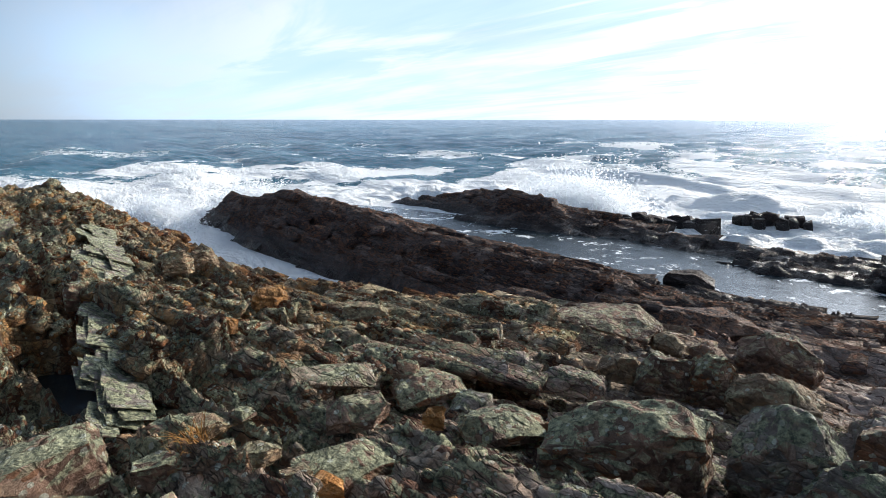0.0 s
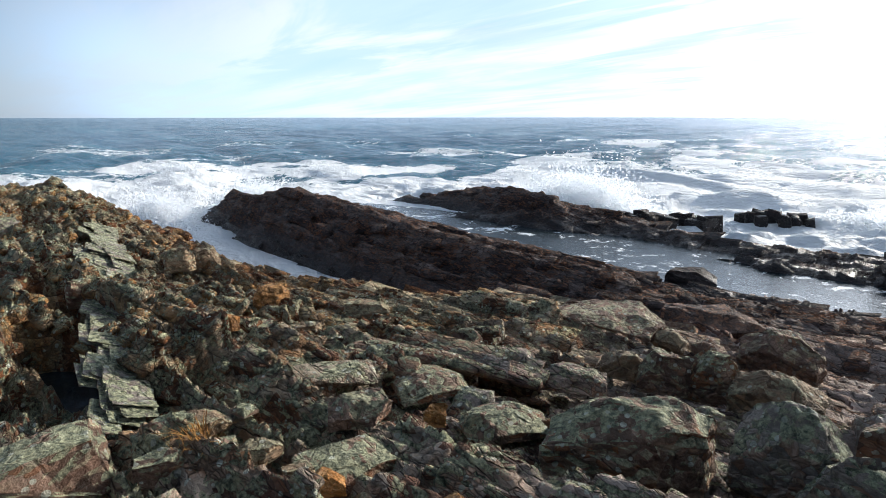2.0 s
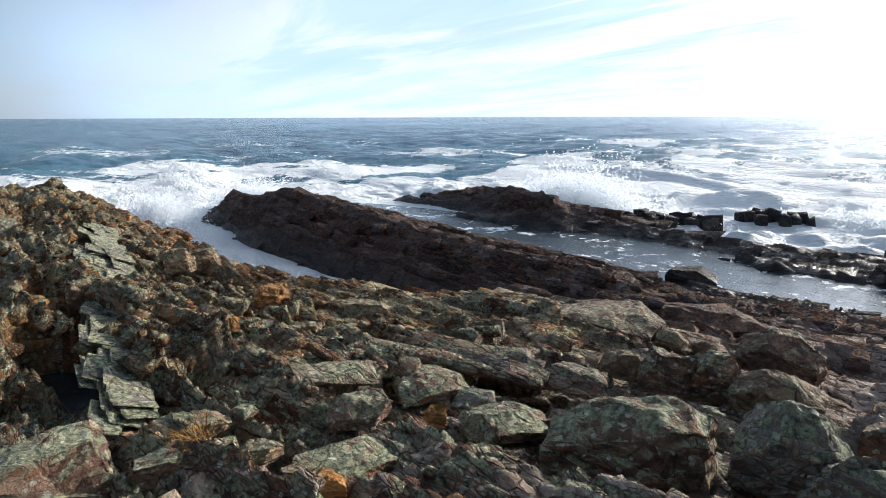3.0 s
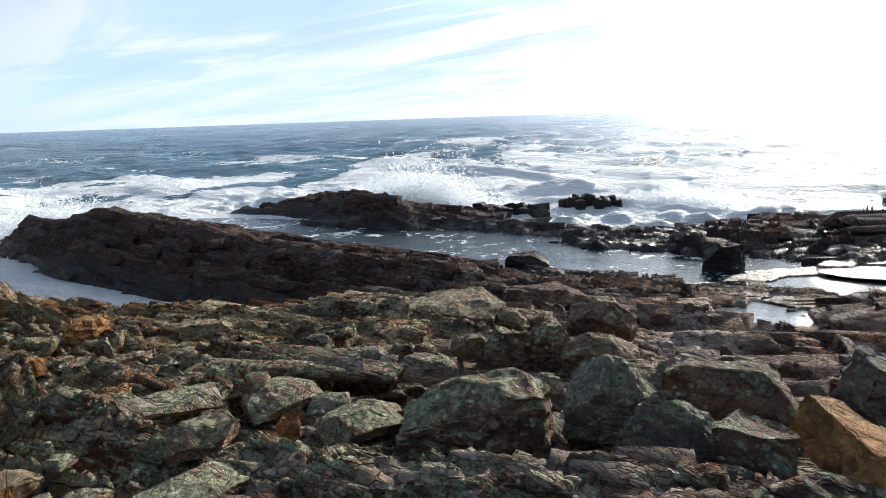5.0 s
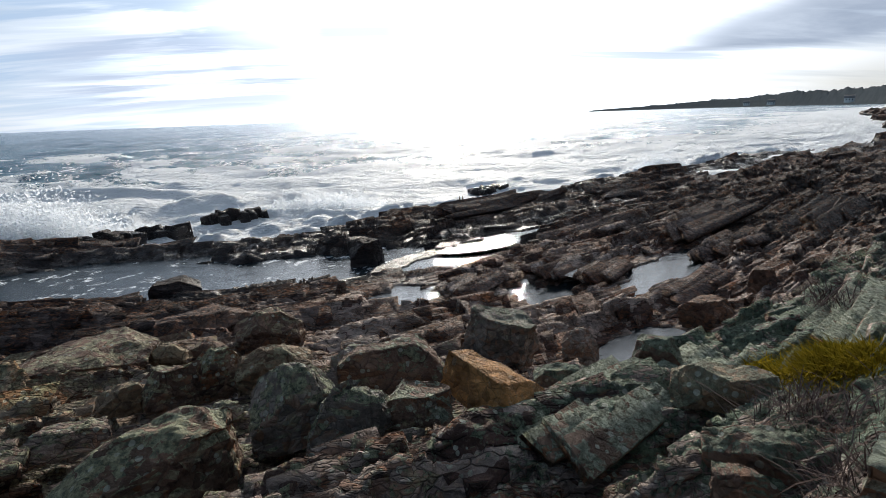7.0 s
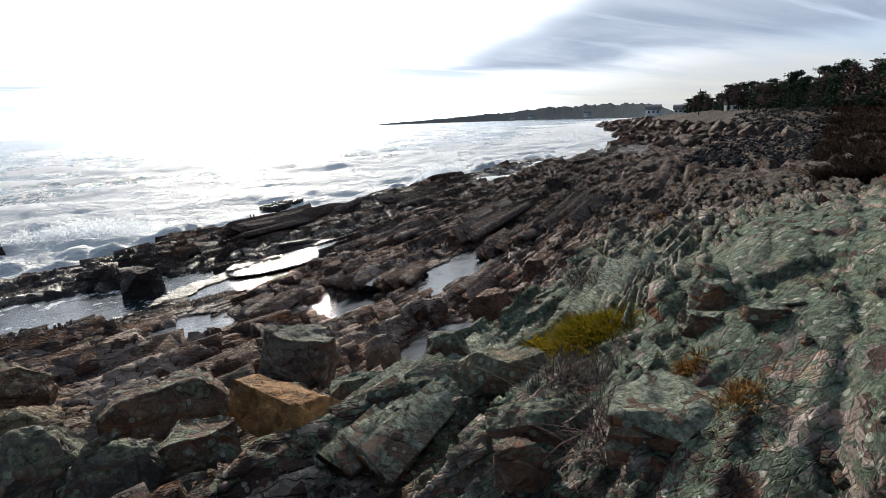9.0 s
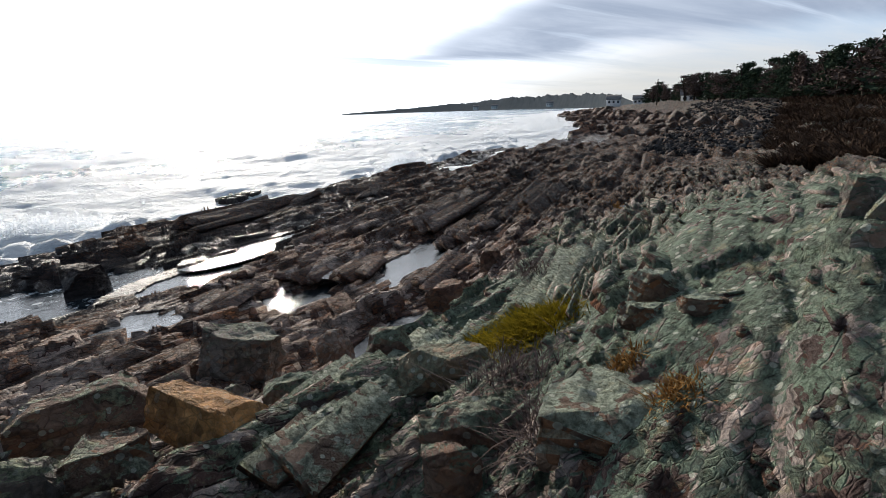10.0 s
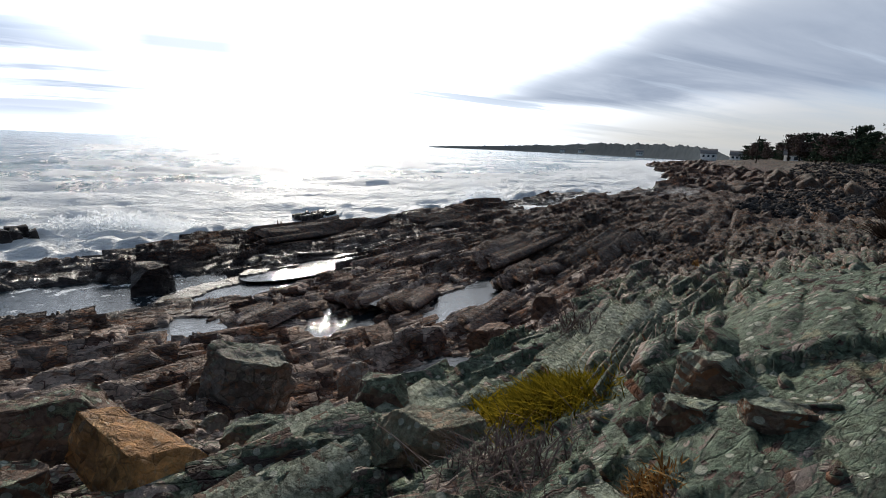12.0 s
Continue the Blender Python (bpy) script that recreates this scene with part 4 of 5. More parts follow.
def pieces(rng, x, y, size, flat, dip, spread, sunk=0.2, slim=(0.45, 0.8)):
    """Places, turns and sizes of loose and half loose blocks that lie in the beds at x, y."""
    keep = (height(x, y) > 0.12) & ~in_pool(x, y)
    x, y, size = x[keep], y[keep], size[keep]
    n = len(x)
    yaw = strike(x) + rng.normal(0, spread, n)
    tilt = np.radians(rng.normal(dip, 11, n)) * (1 + 0.5 * np.clip(x / 4, 0, 1))
    turn = turns(yaw, tilt, rng.normal(0, 0.12, n))
    dims = np.stack([size, size * rng.uniform(*slim, n), size * rng.uniform(*flat, n)], -1)
    z = height(x, y) + dims[:, 2] * (0.5 - sunk - 0.35 * rng.random(n)) - 0.1 * size
    return np.stack([x, y, z], -1), turn, dims


def joined(name, kinds, rng, spots, turn, dims, mat):
    verts, faces, tone, count = [], [], [], 0
    which = rng.integers(0, len(kinds), len(spots))
    for k, (v, f) in enumerate(kinds):
        pick = np.where(which == k)[0]
        if not len(pick):
            continue
        placed = np.einsum("nij,nvj->nvi", turn[pick], v[None] * dims[pick][:, None]) + spots[pick][:, None]
        verts.append(placed.reshape(-1, 3))
        faces.append((f[None] + (np.arange(len(pick)) * len(v))[:, None, None]).reshape(-1, 3) + count)
        count += len(pick) * len(v)
        tone.append(np.repeat(rng.random(len(pick)), len(v)))
    me = from_arrays(name, np.concatenate(verts), np.concatenate(faces), mat)
    me.attributes.new("tone", "FLOAT", "POINT").data.foreach_set("value", np.concatenate(tone).astype(np.float32))
    return me


def field(rng, n, x0, x1, w0, w1):
    x = rng.uniform(x0, x1, n)
    return x, bend(x) - shift(x) + rng.uniform(w0, w1, n)


rng = np.random.default_rng(5)
lots = []
x, y = rng.uniform(-9, 1.2, 2600), rng.uniform(0.2, 5.6, 2600)
lots.append(pieces(rng, x, y, rng.uniform(0.05, 0.20, 2600) * (0.4 + 1.1 * smooth_noise(x * 0.8, y * 0.8, 3)), (0.25, 0.5), 20, 0.25, 0.46, (0.45, 0.8)))
x, y = field(rng, 500, 0.8, 10, -3.2, 0.8)
lots.append(pieces(rng, x, y, rng.uniform(0.08, 0.24, 500), (0.10, 0.2), 8, 0.2, 0.50, (0.4, 0.8)))
x, y = field(rng, 160, 0.5, 9, -3, 0.9)
lots.append(pieces(rng, x, y, rng.uniform(0.10, 0.28, 160), (0.08, 0.2), 10, 0.12, 0.5, (0.4, 0.8)))
x, y = field(rng, 500, -1, 8, -2.5, 1.5)
lots.append(pieces(rng, x, y, rng.uniform(0.03, 0.11, 500), (0.16, 0.45), 22, 0.2, 0.35))
x, y = field(rng, 6000, -8, 16, 2.5, 12)
lots.append(pieces(rng, x, y, rng.uniform(0.2, 1.1, 6000), (0.04, 0.11), 38, 0.05, 0.45, (0.16, 0.4)))
x, y = field(rng, 8000, -24, 28, 5, 21)
lots.append(pieces(rng, x, y, rng.uniform(0.4, 2.2, 8000), (0.03, 0.09), 38, 0.045, 0.45, (0.14, 0.32)))
x, y = field(rng, 1300, 14, 60, -6, 20)
lots.append(pieces(rng, x, y, rng.uniform(0.8, 4.5, 1300), (0.03, 0.09), 36, 0.06, 0.42, (0.10, 0.25)))
x, y = field(rng, 1500, 50, 260, -4, 20)
lots.append(pieces(rng, x, y, rng.uniform(1.0, 4.0, 1500), (0.2, 0.5), 25, 0.25, 0.3))
x, y = field(rng, 1500, -26, -8, -1, 6)
lots.append(pieces(rng, x, y, rng.uniform(0.12, 0.45, 1500), (0.2, 0.4), 24, 0.2, 0.42))
x, y = field(rng, 2200, 4.5, 13, -3.5, 2.5)
lots.append(pieces(rng, x, y, rng.uniform(0.15, 0.8, 2200), (0.05, 0.16), 34, 0.10, 0.40, (0.2, 0.5)))
rubble = joined("bed_fragment", SHARDS, rng, *(np.concatenate(q) for q in zip(*lots)), ROCK)
tagged(new("bed_fragment", rubble), "angular broken blocks and plates of layered rock", "rock fragments", kind="stuff")

# the larger plates on the nearest ledges, each its own piece of the bedrock
plate_meshes = [from_arrays("plate", v, f, ROCK) for v, f in SHARDS]
x, y = rng.uniform(-6.5, 5.0, 420), rng.uniform(1.2, 6.0, 420)
for spot, turn, dims in list(zip(*pieces(rng, x, y, rng.uniform(0.16, 0.42, 420), (0.2, 0.4), 20, 0.18, 0.52)))[:290]:
    plate = part("plate", plate_meshes[rng.integers(0, 16)], ground)
    plate.matrix_world = Matrix.Translation(spot) @ Matrix(turn.tolist()).to_4x4() @ Matrix.Diagonal((*dims, 1))


# ---- ribs of tilted beds that stand out of the ground ----
def rib(label, x0, y0, x1, y1, high, wide, n, lean, seed, share=(0.3, 0.8), mat=ROCK, rest=lie):
    """Plates of one outcrop, stacked across the strike from x0, y0 to x1, y1, leaning over to seaward."""
    r = np.random.default_rng(seed)
    top = tagged(new("layered_outcrop"), label, "outcrop", "ribs of tilted beds")
    mx, my, long = (x0 + x1) / 2, (y0 + y1) / 2, math.hypot(x1 - x0, y1 - y0)
    yaw = math.atan2(y1 - y0, x1 - x0)
    top.matrix_world = pose(mx, my, float(lie(mx, my)), 0, 0, math.degrees(yaw))
    for k in range(n):
        v = ((k + r.uniform(0.2, 0.8)) / n - 0.5) * wide
        piece = long * r.uniform(*share)
        u = r.uniform(-0.5, 0.5) * (long - piece)
        gx_, gy_ = mx + math.cos(yaw) * u - math.sin(yaw) * v, my + math.sin(yaw) * u + math.cos(yaw) * v
        tall = high * r.uniform(0.55, 1.15) * (1 - 1.1 * (v / wide) ** 2) * (1 - 0.5 * abs(2 * u / long))
        me = mat_plates[mat.name][int(r.integers(0, 16))]
        plate = part("plate", me, top)
        drop = float(rest(np.array([gx_]), np.array([gy_]))[0]) - top.location.z
        plate.matrix_local = pose(u, v, drop + (0.30 * math.cos(radians(lean)) + 0.04) * tall, lean + r.normal(0, 5), r.normal(0, 3), r.normal(0, 3)) @ Matrix.Diagonal((piece, wide / n * r.uniform(1.0, 2.2), tall * 1.5, 1))
    return top


mat_plates = {m.name: [from_arrays("plate", v, f, m) for v, f in SHARDS] for m in (ROCK, PALE, BROWN, GREY, DARK)}
LICHEN_RIB = "rib of layered rock, its upturned edges crusted with green lichen"
rib(LICHEN_RIB, 0.62, 2.22, 1.80, 2.92, 0.22, 0.52, 14, -66, 1, (0.25, 0.6), PALE)
rib(LICHEN_RIB, 1.55, 2.58, 2.50, 3.28, 0.13, 0.42, 12, -68, 2, (0.3, 0.6), PALE)
rib(LICHEN_RIB, 2.50, 2.52, 4.70, 4.05, 0.17, 0.55, 18, -64, 3, (0.15, 0.45), PALE)
rib("splintered thin beds standing on edge", 2.55, 2.02, 4.05, 3.10, 0.075, 0.34, 26, -45, 4, (0.10, 0.3))
PLUM_RIB = "plum brown rib of tilted beds between tide pools"
rib(PLUM_RIB, 1.3, 9.8, 2.7, 11.3, 0.34, 0.8, 12, -55, 5)
rib(PLUM_RIB, 3.2, 10.5, 4.9, 11.7, 0.34, 0.7, 11, -55, 6)
rib(PLUM_RIB, 4.1, 9.7, 5.5, 11.0, 0.32, 0.6, 10, -55, 7)
rib(PLUM_RIB, 2.6, 12.6, 5.3, 13.7, 0.28, 0.6, 10, -52, 8)
rib(PLUM_RIB, 4.4, 7.6, 6.6, 9.2, 0.26, 0.8, 12, -58, 10)
rib(PLUM_RIB, 5.0, 14.2, 9.4, 17.4, 0.36, 1.2, 14, -52, 11)
rib(PLUM_RIB, 6.8, 12.2, 12.5, 16.6, 0.42, 1.5, 16, -54, 12)
rib(PLUM_RIB, 7.0, 10.2, 9.8, 12.0, 0.36, 1.1, 14, -54, 13)
rib(PLUM_RIB, 9.0, 10.5, 14.0, 14.2, 0.42, 1.5, 16, -54, 14)
rib("long dark ridge of tilted beds above the surf", 1.6, 18.7, 8.8, 23.9, 0.40, 1.2, 16, -46, 15)
rib("long dark ridge of tilted beds above the surf", 9.0, 21.6, 16.0, 27.2, 0.36, 1.5, 15, -46, 16)
rib("flat topped black block above the surf", 15.5, 29.0, 19.5, 32.2, 0.62, 1.4, 7, -20, 17, (0.5, 0.9))
rib("pale rib of rock beside a crevice", -2.9, 0.50, -6.3, 1.17, 0.27, 0.26, 40, -64, 18, (0.07, 0.20), GREY)
rib("pale rib of rock beside a crevice", -5.4, 1.02, -10.6, 2.00, 0.28, 0.42, 40, -64, 19, (0.05, 0.15), GREY)
rib("rusty thin beds stepping down to the channel", -3.6, 2.60, -2.0, 3.05, 0.14, 0.55, 14, -62, 20, (0.3, 0.7))
rib("rusty thin beds stepping down to the channel", -6.0, 3.0, -3.4, 3.9, 0.18, 0.6, 14, -58, 21, (0.2, 0.6))
rib("rusty beds above the channel", -10.5, 3.0, -6.0, 2.7, 0.22, 0.7, 18, -50, 22, (0.08, 0.25))
rib("grey brow of cracked beds", -4.6, 4.6, -1.2, 5.5, 0.30, 0.7, 14, -50, 23, (0.15, 0.45), PALE)


# ---- rocks standing in the surf ----
def sea_stack(label, x, y, wide, high, yaw, seed):
    """A low ragged stack: a few wet blocks grown together."""
    r = np.random.default_rng(seed)
    stack = tagged(new("sea_stack"), label, "sea stack", "stacks in the surf")
    stack.location = (x, y, 0)
    c, s = math.cos(radians(yaw)), math.sin(radians(yaw))
    count = 22
    for k in range(count):
        u, v = (k / (count - 1) - 0.5) * wide * 0.9, r.normal(0, 0.10) * wide
        v_, f_ = (STONES if k % 3 else SHARDS)[k % 10]
        rise = high * (0.6 + 0.8 * r.random() * math.cos(2.4 * u / wide)) * 0.8
        me = from_arrays("block", v_ * (wide * r.uniform(0.07, 0.22), wide * r.uniform(0.08, 0.2), rise * 1.3), f_, DARK)
        block = part("block", me, stack)
        block.matrix_local = pose(c * u - s * v, s * u + c * v, high * r.uniform(0.0, 0.25), r.uniform(-16, 16), r.uniform(-16, 16), yaw + r.uniform(-20, 20))
    return stack


sea_stack("black wet rock stack with water running off", -9.0, 20.9, 3.9, 0.75, 20, 1)
sea_stack("small black wet rock stack in white surf", -5.9, 23.9, 2.6, 0.85, 14, 2)
sea_stack("black wet rock just clear of the foam", -11.6, 19.6, 1.5, 0.45, 25, 3)
sea_stack("low black wet reef awash in foam", 6.5, 29.5, 2.6, 0.35, 30, 4)


# ---- far shore ----
def headland():
    """A low wooded point across the bay, with an uneven skyline of trees."""
    n, m = 420, 10
    t = np.linspace(0, 1, n)
    az = np.radians(np.interp(t, (0, 1), (22.6, 52)))
    d = np.interp(np.degrees(az), (22.6, 31, 40, 46, 52), (1900, 1500, 950, 690, 430))
    tall = np.interp(np.degrees(az), (22.6, 24, 31, 40, 46, 50, 52), (1.0, 4, 12, 18, 14, 10, 2)) * (1 + 0.35 * fractal(t * 40, t * 0, 17, 4) + 0.2 * fractal(t * 190, t * 0, 19, 2))
    rows = []
    for k in range(m):
        u = k / (m - 1)
        rise = np.interp(u, (0, 0.1, 0.2, 0.35, 0.75, 1), (-1, 1.2, 2.4, 0, 0, -1)) if u < 0.3 else 0
        z = np.where(u < 0.3, rise, 2.5 + tall * min(1, (u - 0.2) * 3) * (1 + 0.12 * (hashed(np.arange(n), np.full(n, k), 3) - 0.5)))
        if k == m - 1:
            z = z * 0 - 1
        far = d * (1 + 0.10 * u)
        rows.append(np.stack([far * np.sin(az), far * np.cos(az), z], -1))
    verts = np.concatenate(rows)
    idx = np.arange(n * m).reshape(m, n)
    quads = np.stack([idx[:-1, :-1], idx[:-1, 1:], idx[1:, 1:], idx[1:, :-1]], -1).reshape(-1, 4)
    return tagged(new("headland", from_arrays("headland", verts, quads, HAZED_WOODS)), "low wooded headland across the bay", "headland", kind="structure")


headland()


def house(label, x, y, z, wide, deep, high, yaw):
    """A small far house with a gabled roof and windows."""
    home = tagged(new("house"), label, "house", "houses on the shore")
    home.matrix_world = pose(x, y, z, 0, 0, yaw)
    box = [(sx_ * wide / 2, sy_ * deep / 2, zz) for zz in (-1, high) for sy_ in (-1, 1) for sx_ in (-1, 1)]
    faces = [(0, 1, 5, 4), (1, 3, 7, 5), (3, 2, 6, 7), (2, 0, 4, 6), (4, 5, 7, 6)]
    part("wall", from_arrays("wall", box, faces, WALLS), home)
    a, e, top = wide / 2 + 0.3, deep / 2 + 0.3, high + 0.42 * deep
    roof = [(-a, -e, high), (a, -e, high), (a, 0, top), (-a, 0, top), (-a, e, high), (a, e, high), (-a, -e, high - 0.2), (a, -e, high - 0.2), (a, e, high - 0.2), (-a, e, high - 0.2)]
    part("roof", from_arrays("roof", roof, [(0, 1, 2, 3), (3, 2, 5, 4), (6, 7, 1, 0), (4, 5, 8, 9), (0, 3, 4, 4), (1, 5, 2, 2)][:4], ROOFS), home)
    gable = [(-wide / 2, -deep / 2, high), (-wide / 2, deep / 2, high), (-wide / 2, 0, top - 0.1), (wide / 2, -deep / 2, high), (wide / 2, deep / 2, high), (wide / 2, 0, top - 0.1)]
    part("gable", from_arrays("gable", gable[:3], [(0, 2, 1)], WALLS), home)
    part("gable", from_arrays("gable", gable[3:], [(0, 1, 2)], WALLS), home)
    for k in (-1, 0, 1):
        u = k * wide * 0.3
        pane = [(u - 0.5, -deep / 2 - 0.03, high * 0.35), (u + 0.5, -deep / 2 - 0.03, high * 0.35), (u + 0.5, -deep / 2 - 0.03, high * 0.75), (u - 0.5, -deep / 2 - 0.03, high * 0.75),
                (u - 0.5, -deep / 2 + 0.05, high * 0.35), (u + 0.5, -deep / 2 + 0.05, high * 0.35), (u + 0.5, -deep / 2 + 0.05, high * 0.75), (u - 0.5, -deep / 2 + 0.05, high * 0.75)]
        part("window", from_arrays("window", pane, [(0, 1, 2, 3), (0, 4, 5, 1), (3, 2, 6, 7), (0, 3, 7, 4), (1, 5, 6, 2)], PANES), home)
    return home


def bearing(az, d):
    return d * math.sin(radians(az)), d * math.cos(radians(az))


for label, az, d, z, wide, deep, high in (
    ("grey shingled house above the rocks", 50.2, 330, 3.0, 8, 6, 3.0), ("low brown house below the trees", 57.2, 190, 3.4, 6, 5, 2.2), ("white house on the point", 36.5, 1060, 3.0, 10, 8, 4.0),
    ("pale house on the point", 38.4, 985, 3.0, 11, 8, 4.0), ("grey house by the bay", 44.0, 735, 3.2, 9, 7, 4.0), ("small house at the shore", 52.6, 290, 3.0, 6, 5, 2.4),
):
    house(label, *bearing(az, d), z, wide, deep, high, -az)
px, py = bearing(54.2, 170)
pole_mesh = from_arrays("utility_pole", [(q * math.cos(k * math.pi / 3), q * math.sin(k * math.pi / 3), zz) for zz, q in ((0, 0.16), (7.5, 0.11)) for k in range(6)], [(k, (k + 1) % 6, 6 + (k + 1) % 6, 6 + k) for k in range(6)], BARK)
pole = tagged(new("utility_pole", pole_mesh), "thin weathered wooden pole by the shore", "pole")
pole.location = (px, py, 2.6)


# ---- trees along the bank ----
def sprays(r, spots, size, stretch=1.0):
    """Small crossed leaf clumps at the given places, two triangles each."""
    n = len(spots)
    a = r.normal(size=(n, 3))
    a /= np.linalg.norm(a, axis=1)[:, None]
    c = np.cross(a, r.normal(size=(n, 3)))
    c /= np.linalg.norm(c, axis=1)[:, None]
    s = size * r.uniform(0.6, 1.3, (n, 1))
    verts = np.stack([spots - a * s, spots + c * s * 0.5, spots + a * s * stretch, spots - c * s * 0.5], 1).reshape(-1, 3)
    return verts, np.arange(n * 4).reshape(-1, 4)


def stick(points, radii, sides=5):
    """A tapered rod along the points."""
    rings, faces = [], []
    for k, (p, q) in enumerate(zip(points, radii)):
        rings += [(p[0] + q * math.cos(6.283 * i / sides), p[1] + q * math.sin(6.283 * i / sides), p[2]) for i in range(sides)]
        if k:
            faces += [((k - 1) * sides + i, (k - 1) * sides + (i + 1) % sides, k * sides + (i + 1) % sides, k * sides + i) for i in range(sides)]
    return np.array(rings), np.array(faces)


def merge(chunks):
    verts, faces, n = [], [], 0
    for v, f in chunks:
        verts.append(v)
        faces.append(np.asarray(f) + n)
        n += len(v)
    return np.concatenate(verts), np.concatenate(faces)


def tree(kind, seed, high):
    """A pine with tiers of needles, or a bare tree with a haze of twigs."""
    r = np.random.default_rng(seed)
    evergreen = kind == "pine"
    top = tagged(new("pine_tree" if evergreen else "bare_tree"), "dark green coastal pine with an uneven crown" if evergreen else "bare winter tree with fine grey brown twigs", "tree", "trees along the bank")
    lean = r.normal(0, 0.03, 2)
    spine = [(lean[0] * z * z, lean[1] * z * z, z) for z in np.linspace(0, high * 0.95, 7)]
    part("trunk", from_arrays("trunk", *stick(spine, np.linspace(0.028, 0.006, 7) * high), BARK), top)
    limbs, spots = [], []
    for k in range(34 if evergreen else 24):
        z = high * r.uniform(0.06 if evergreen else 0.2, 0.95)
        reach = high * (0.24 * (1.12 - z / high) + 0.05 if evergreen else 0.30 * (1.25 - z / high)) * r.uniform(0.6, 1.25)
        a = r.uniform(0, 6.283)
        tip = np.array([math.cos(a) * reach, math.sin(a) * reach, z + reach * (r.uniform(-0.1, 0.25) if evergreen else r.uniform(0.4, 1.0))])
        root = np.array([0, 0, z])
        limbs.append(stick([root, (root + tip) / 2 + (0, 0, 0.05), tip], (0.010 * high, 0.006 * high, 0.002 * high), 4))
        many = 42 if evergreen else 40
        along = r.uniform(0.08, 1.05, (many, 1))
        spots.append(root + (tip - root) * along + r.normal(0, 0.035 * high, (many, 3)) * (1, 1, 0.6))
    tagged(part("limb", from_arrays("limb", *merge(limbs), BARK), top), kind="stuff")
    part("crown", from_arrays("crown", *sprays(r, np.concatenate(spots), 0.026 * high if evergreen else 0.03 * high, 1.0 if evergreen else 1.6), NEEDLES if evergreen else TWIGS), top)
    return top


models = [tree("pine", 1, 6.5), tree("pine", 2, 5.2), tree("bare", 3, 5.5), tree("pine", 4, 7.5), tree("bare", 5, 6.5)]
r = np.random.default_rng(31)
first = set()
for k in range(180):
    az = 53.0 + 27 * (k / 180) + r.uniform(-0.5, 0.5)
    d = float(np.interp(az, (53, 57, 61, 66, 72, 80), (260, 170, 125, 92, 70, 60))) * r.uniform(0.97, 1.35)
    tx, ty = bearing(az, d)
    which = int(r.choice(5, p=(0.17, 0.17, 0.27, 0.14, 0.25)))
    z = float(height(np.array([tx]), np.array([ty]))[0]) - 0.2
    m = pose(tx, ty, z, 0, 0, r.uniform(0, 360)) @ Matrix.Diagonal((r.uniform(1.1, 1.7), r.uniform(1.1, 1.7), r.uniform(0.7, 1.08), 1)) @ Matrix.Scale(1.0 if d < 140 else 1.15, 4)
    if which in first:
        copied = copy_thing(models[which], m)
        copied.matrix_basis = m
    else:
        models[which].matrix_world = m
        first.add(which)


# ---- brown winter brush on the bank, cobbles below it ----
def brush(n, seed):
    r = np.random.default_rng(seed)
    x = 12 + 118 * r.random(n) ** 1.6
    edge = 0.47 * x + 0.3 + 0.8 * fractal(x * 0.2, x * 0, 7, 3) * 3
    y = edge - (0.2 + 0.55 * x * r.random(n) ** 1.3)
    z = height(x, y)
    tall = (0.14 + 0.006 * x) * (0.6 + 0.9 * smooth_noise(x * 0.4, y * 0.4, 8))
    root = np.stack([x, y, z - 0.05], -1)
    tip = root + np.stack([r.normal(0, 0.8, n) * tall, r.normal(0, 0.8, n) * tall, tall * r.uniform(0.5, 1.1, n)], -1)
    side = np.stack([r.normal(0, 1, n), r.normal(0, 1, n), np.zeros(n)], -1) * (0.004 + 0.0006 * x)[:, None]
    verts = np.stack([root - side, root + side, tip + side * 0.6, tip - side * 0.6], 1).reshape(-1, 3)
    return from_arrays("winter_brush", verts, np.arange(n * 4).reshape(-1, 4), BRUSH)


tagged(new("winter_brush", brush(100000, 3)), "dense brown leafless brush on the bank", "brush", kind="stuff")
r = np.random.default_rng(44)
n = 5500
x = 26 + 90 * r.random(n) ** 1.3
y = 0.47 * x + 0.6 + r.random(n) * (3 + 0.14 * x)
size = r.uniform(0.14, 0.42, n) * (0.7 + 0.005 * x)
stones = (np.stack([x, y, height(x, y) + 0.1 * size], -1), turns(r.uniform(0, 6.28, n), r.normal(0, 0.3, n), r.normal(0, 0.3, n)), size[:, None] * np.stack([np.ones(n), r.uniform(0.6, 1, n), r.uniform(0.45, 0.8, n)], -1))
tagged(new("cobble_beach", joined("cobble_beach", STONES, r, *stones, COBBLE)), "grey storm beach of rounded cobbles and small boulders", "cobbles", kind="stuff")


# ---- plants among the ledges ----
HEATH = ((5.20, 3.30), (5.80, 3.10), (6.50, 2.90), (7.20, 2.90))


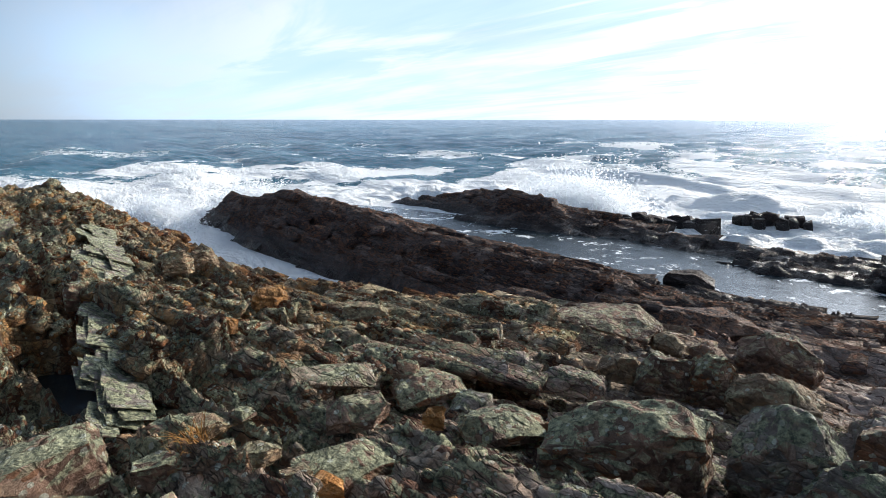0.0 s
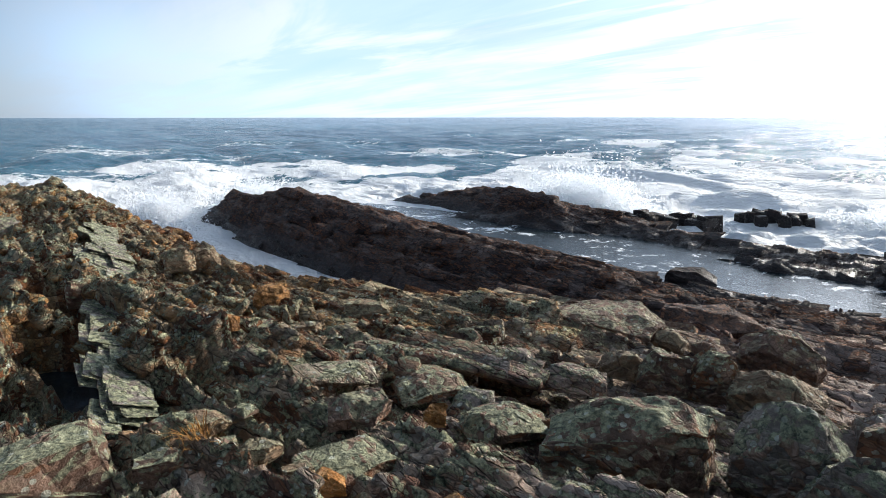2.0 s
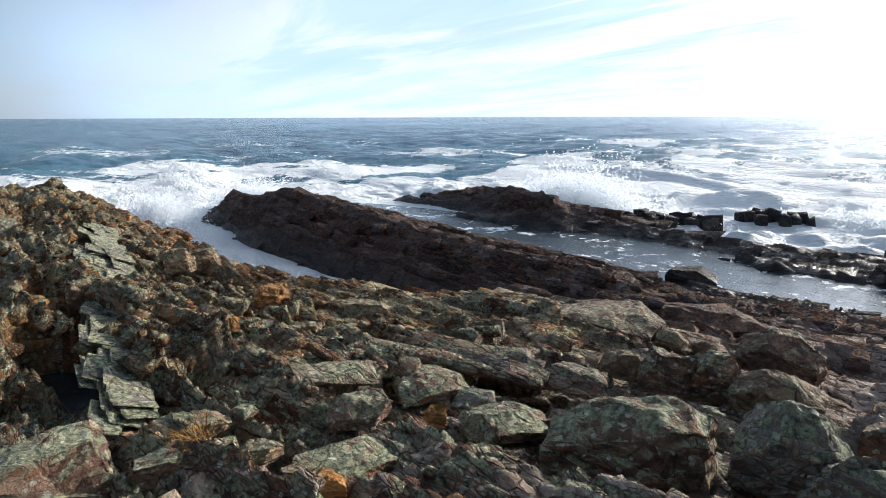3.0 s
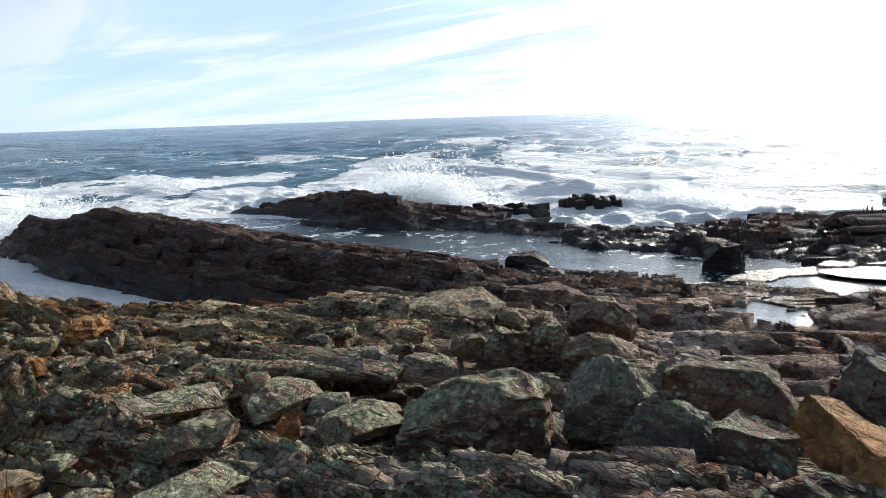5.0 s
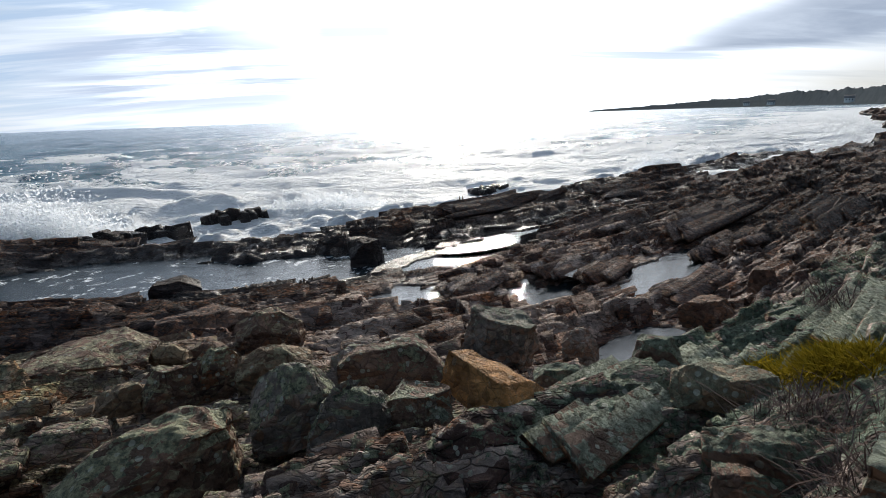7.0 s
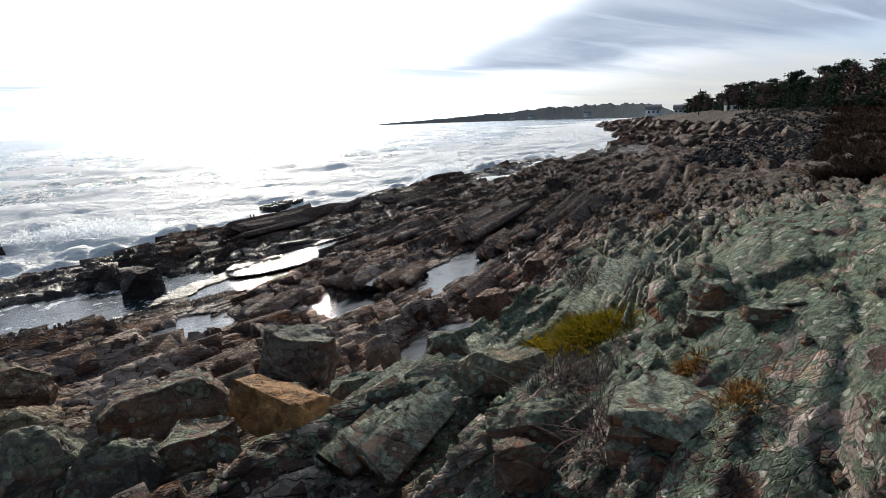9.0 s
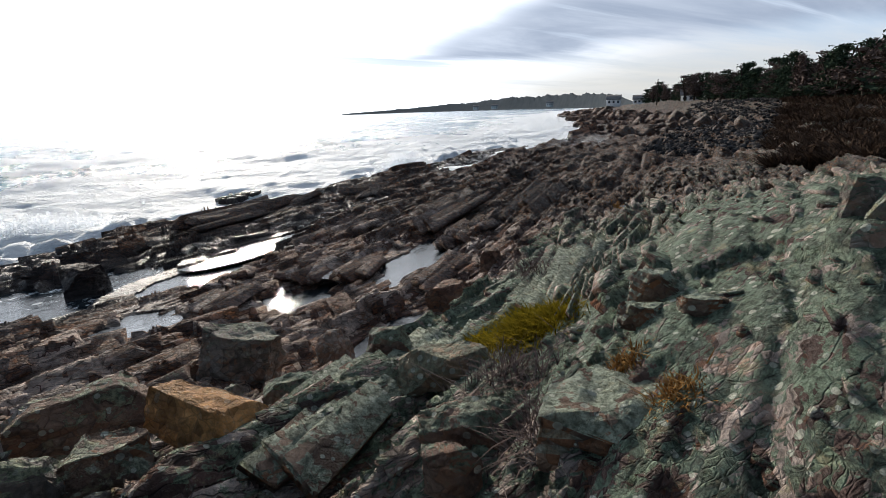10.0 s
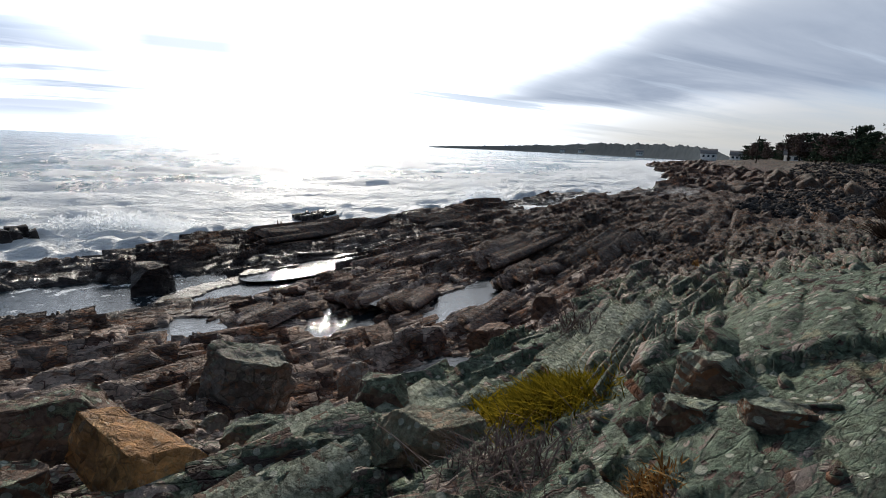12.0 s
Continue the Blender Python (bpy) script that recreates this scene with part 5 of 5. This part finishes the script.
def tuft(name, label, category, x, y, wide, high, n, mat, seed, thin=0.004, droop=0.5):
    """A plant of many thin blades that fan out from its base."""
    r = np.random.default_rng(seed)
    ox, oy = r.normal(0, wide * 0.28, n), r.normal(0, wide * 0.22, n)
    z = height(x + ox, y + oy)
    root = np.stack([x + ox, y + oy, z - 0.01], -1)
    way = np.stack([r.normal(0, droop, n), r.normal(0, droop, n), r.uniform(0.5, 1.1, n)], -1)
    length = high * r.uniform(0.5, 1.15, n)[:, None]
    mid, tip = root + way * length * 0.55, root + way * length + np.stack([r.normal(0, 0.15, n), r.normal(0, 0.15, n), -0.15 * np.ones(n)], -1) * length
    side = np.cross(way, (0, 0, 1)) + 1e-4
    side = side / np.linalg.norm(side, axis=1)[:, None] * thin * r.uniform(0.6, 1.4, n)[:, None]
    verts = np.stack([root - side, root + side, mid + side, mid - side, tip], 1).reshape(-1, 3)
    a = np.arange(n)[:, None] * 5
    quads = np.concatenate([a + (0, 1, 2, 3), a + (3, 2, 4, 4)])
    me = bpy.data.meshes.new(name)
    me.from_pydata(verts.tolist(), [], [tuple(q[:4]) if q[2] != q[3] else tuple(q[:3]) for q in quads.tolist()])
    me.materials.append(mat)
    return tagged(new(name, me), label, category)


tuft("juniper_shrub", "low yellow green shrub growing between ledges", "shrub", 2.42, 2.35, 0.46, 0.085, 6500, SHRUB, 1, 0.003, 0.9)
tuft("juniper_shrub", "small yellow green shrub beside lichen rock", "shrub", 2.40, 2.72, 0.24, 0.09, 1100, SHRUB, 2, 0.004, 0.9)
tuft("dead_twig_bush", "tangle of bare reddish brown twigs", "twigs", 1.98, 1.98, 0.44, 0.14, 420, TWIGS, 3, 0.0022, 1.0)
tuft("dead_twig_bush", "bare brown twigs below a shrub", "twigs", 1.65, 1.48, 0.34, 0.12, 300, TWIGS, 4, 0.0022, 1.0)
tuft("dead_twig_bush", "pale bare twigs on the lichen ledge", "twigs", 3.6, 3.5, 0.5, 0.3, 260, TWIGS, 9, 0.003, 0.8)
tuft("dry_grass", "orange dry grass in a rock crack", "grass", 2.03, 1.33, 0.14, 0.05, 500, STRAW, 5, 0.0025, 0.7)
tuft("dry_grass", "orange dry grass in a rock crack", "grass", 1.92, 1.03, 0.18, 0.05, 420, STRAW, 6, 0.0025, 0.7)
for hx, hy in HEATH:
    tuft("heath_patch", "low brown winter heath in a dip of the ledge", "heath", hx, hy, 0.55, 0.06, 900, BRUSH, int(hx * 100), 0.003, 0.9)
tuft("dry_grass", "thin straw grass between boulders", "grass", -2.5, 0.75, 0.20, 0.12, 140, STRAW, 7, 0.002, 0.8)
tuft("dry_grass", "rusty dry grass on the ledge", "grass", 9.8, 7.4, 0.9, 0.12, 700, STRAW, 8, 0.006, 0.8)


# ---- spray where the swell meets the outer rocks ----
def spray(x, y, wide, high, n, seed):
    r = np.random.default_rng(seed)
    u = r.normal(0, 0.33, n)
    lift = np.abs(r.normal(0, 0.42, n)) * np.exp(-(u * 1.4) ** 2)
    spots = np.stack([x + u * wide + 0.15 * lift * wide * r.normal(0, 1, n), y + r.normal(0, 0.10, n) * wide, lift * high], -1)
    verts, quads = sprays(r, spots, 0.055)
    return tagged(new("wave_spray", from_arrays("wave_spray", verts, quads, SPRAY)), "white spray of a wave breaking on rock", "spray", "breaking waves", "stuff")


spray(-13.6, 21.9, 6.0, 2.0, 26000, 1)
spray(-23.0, 10.6, 4.5, 1.5, 18000, 2)
spray(-2.5, 25.5, 5.0, 0.9, 8000, 3)
spray(19.5, 34.5, 3.0, 1.5, 7000, 4)
spray(-24.5, 7.0, 4.5, 1.1, 14000, 5)
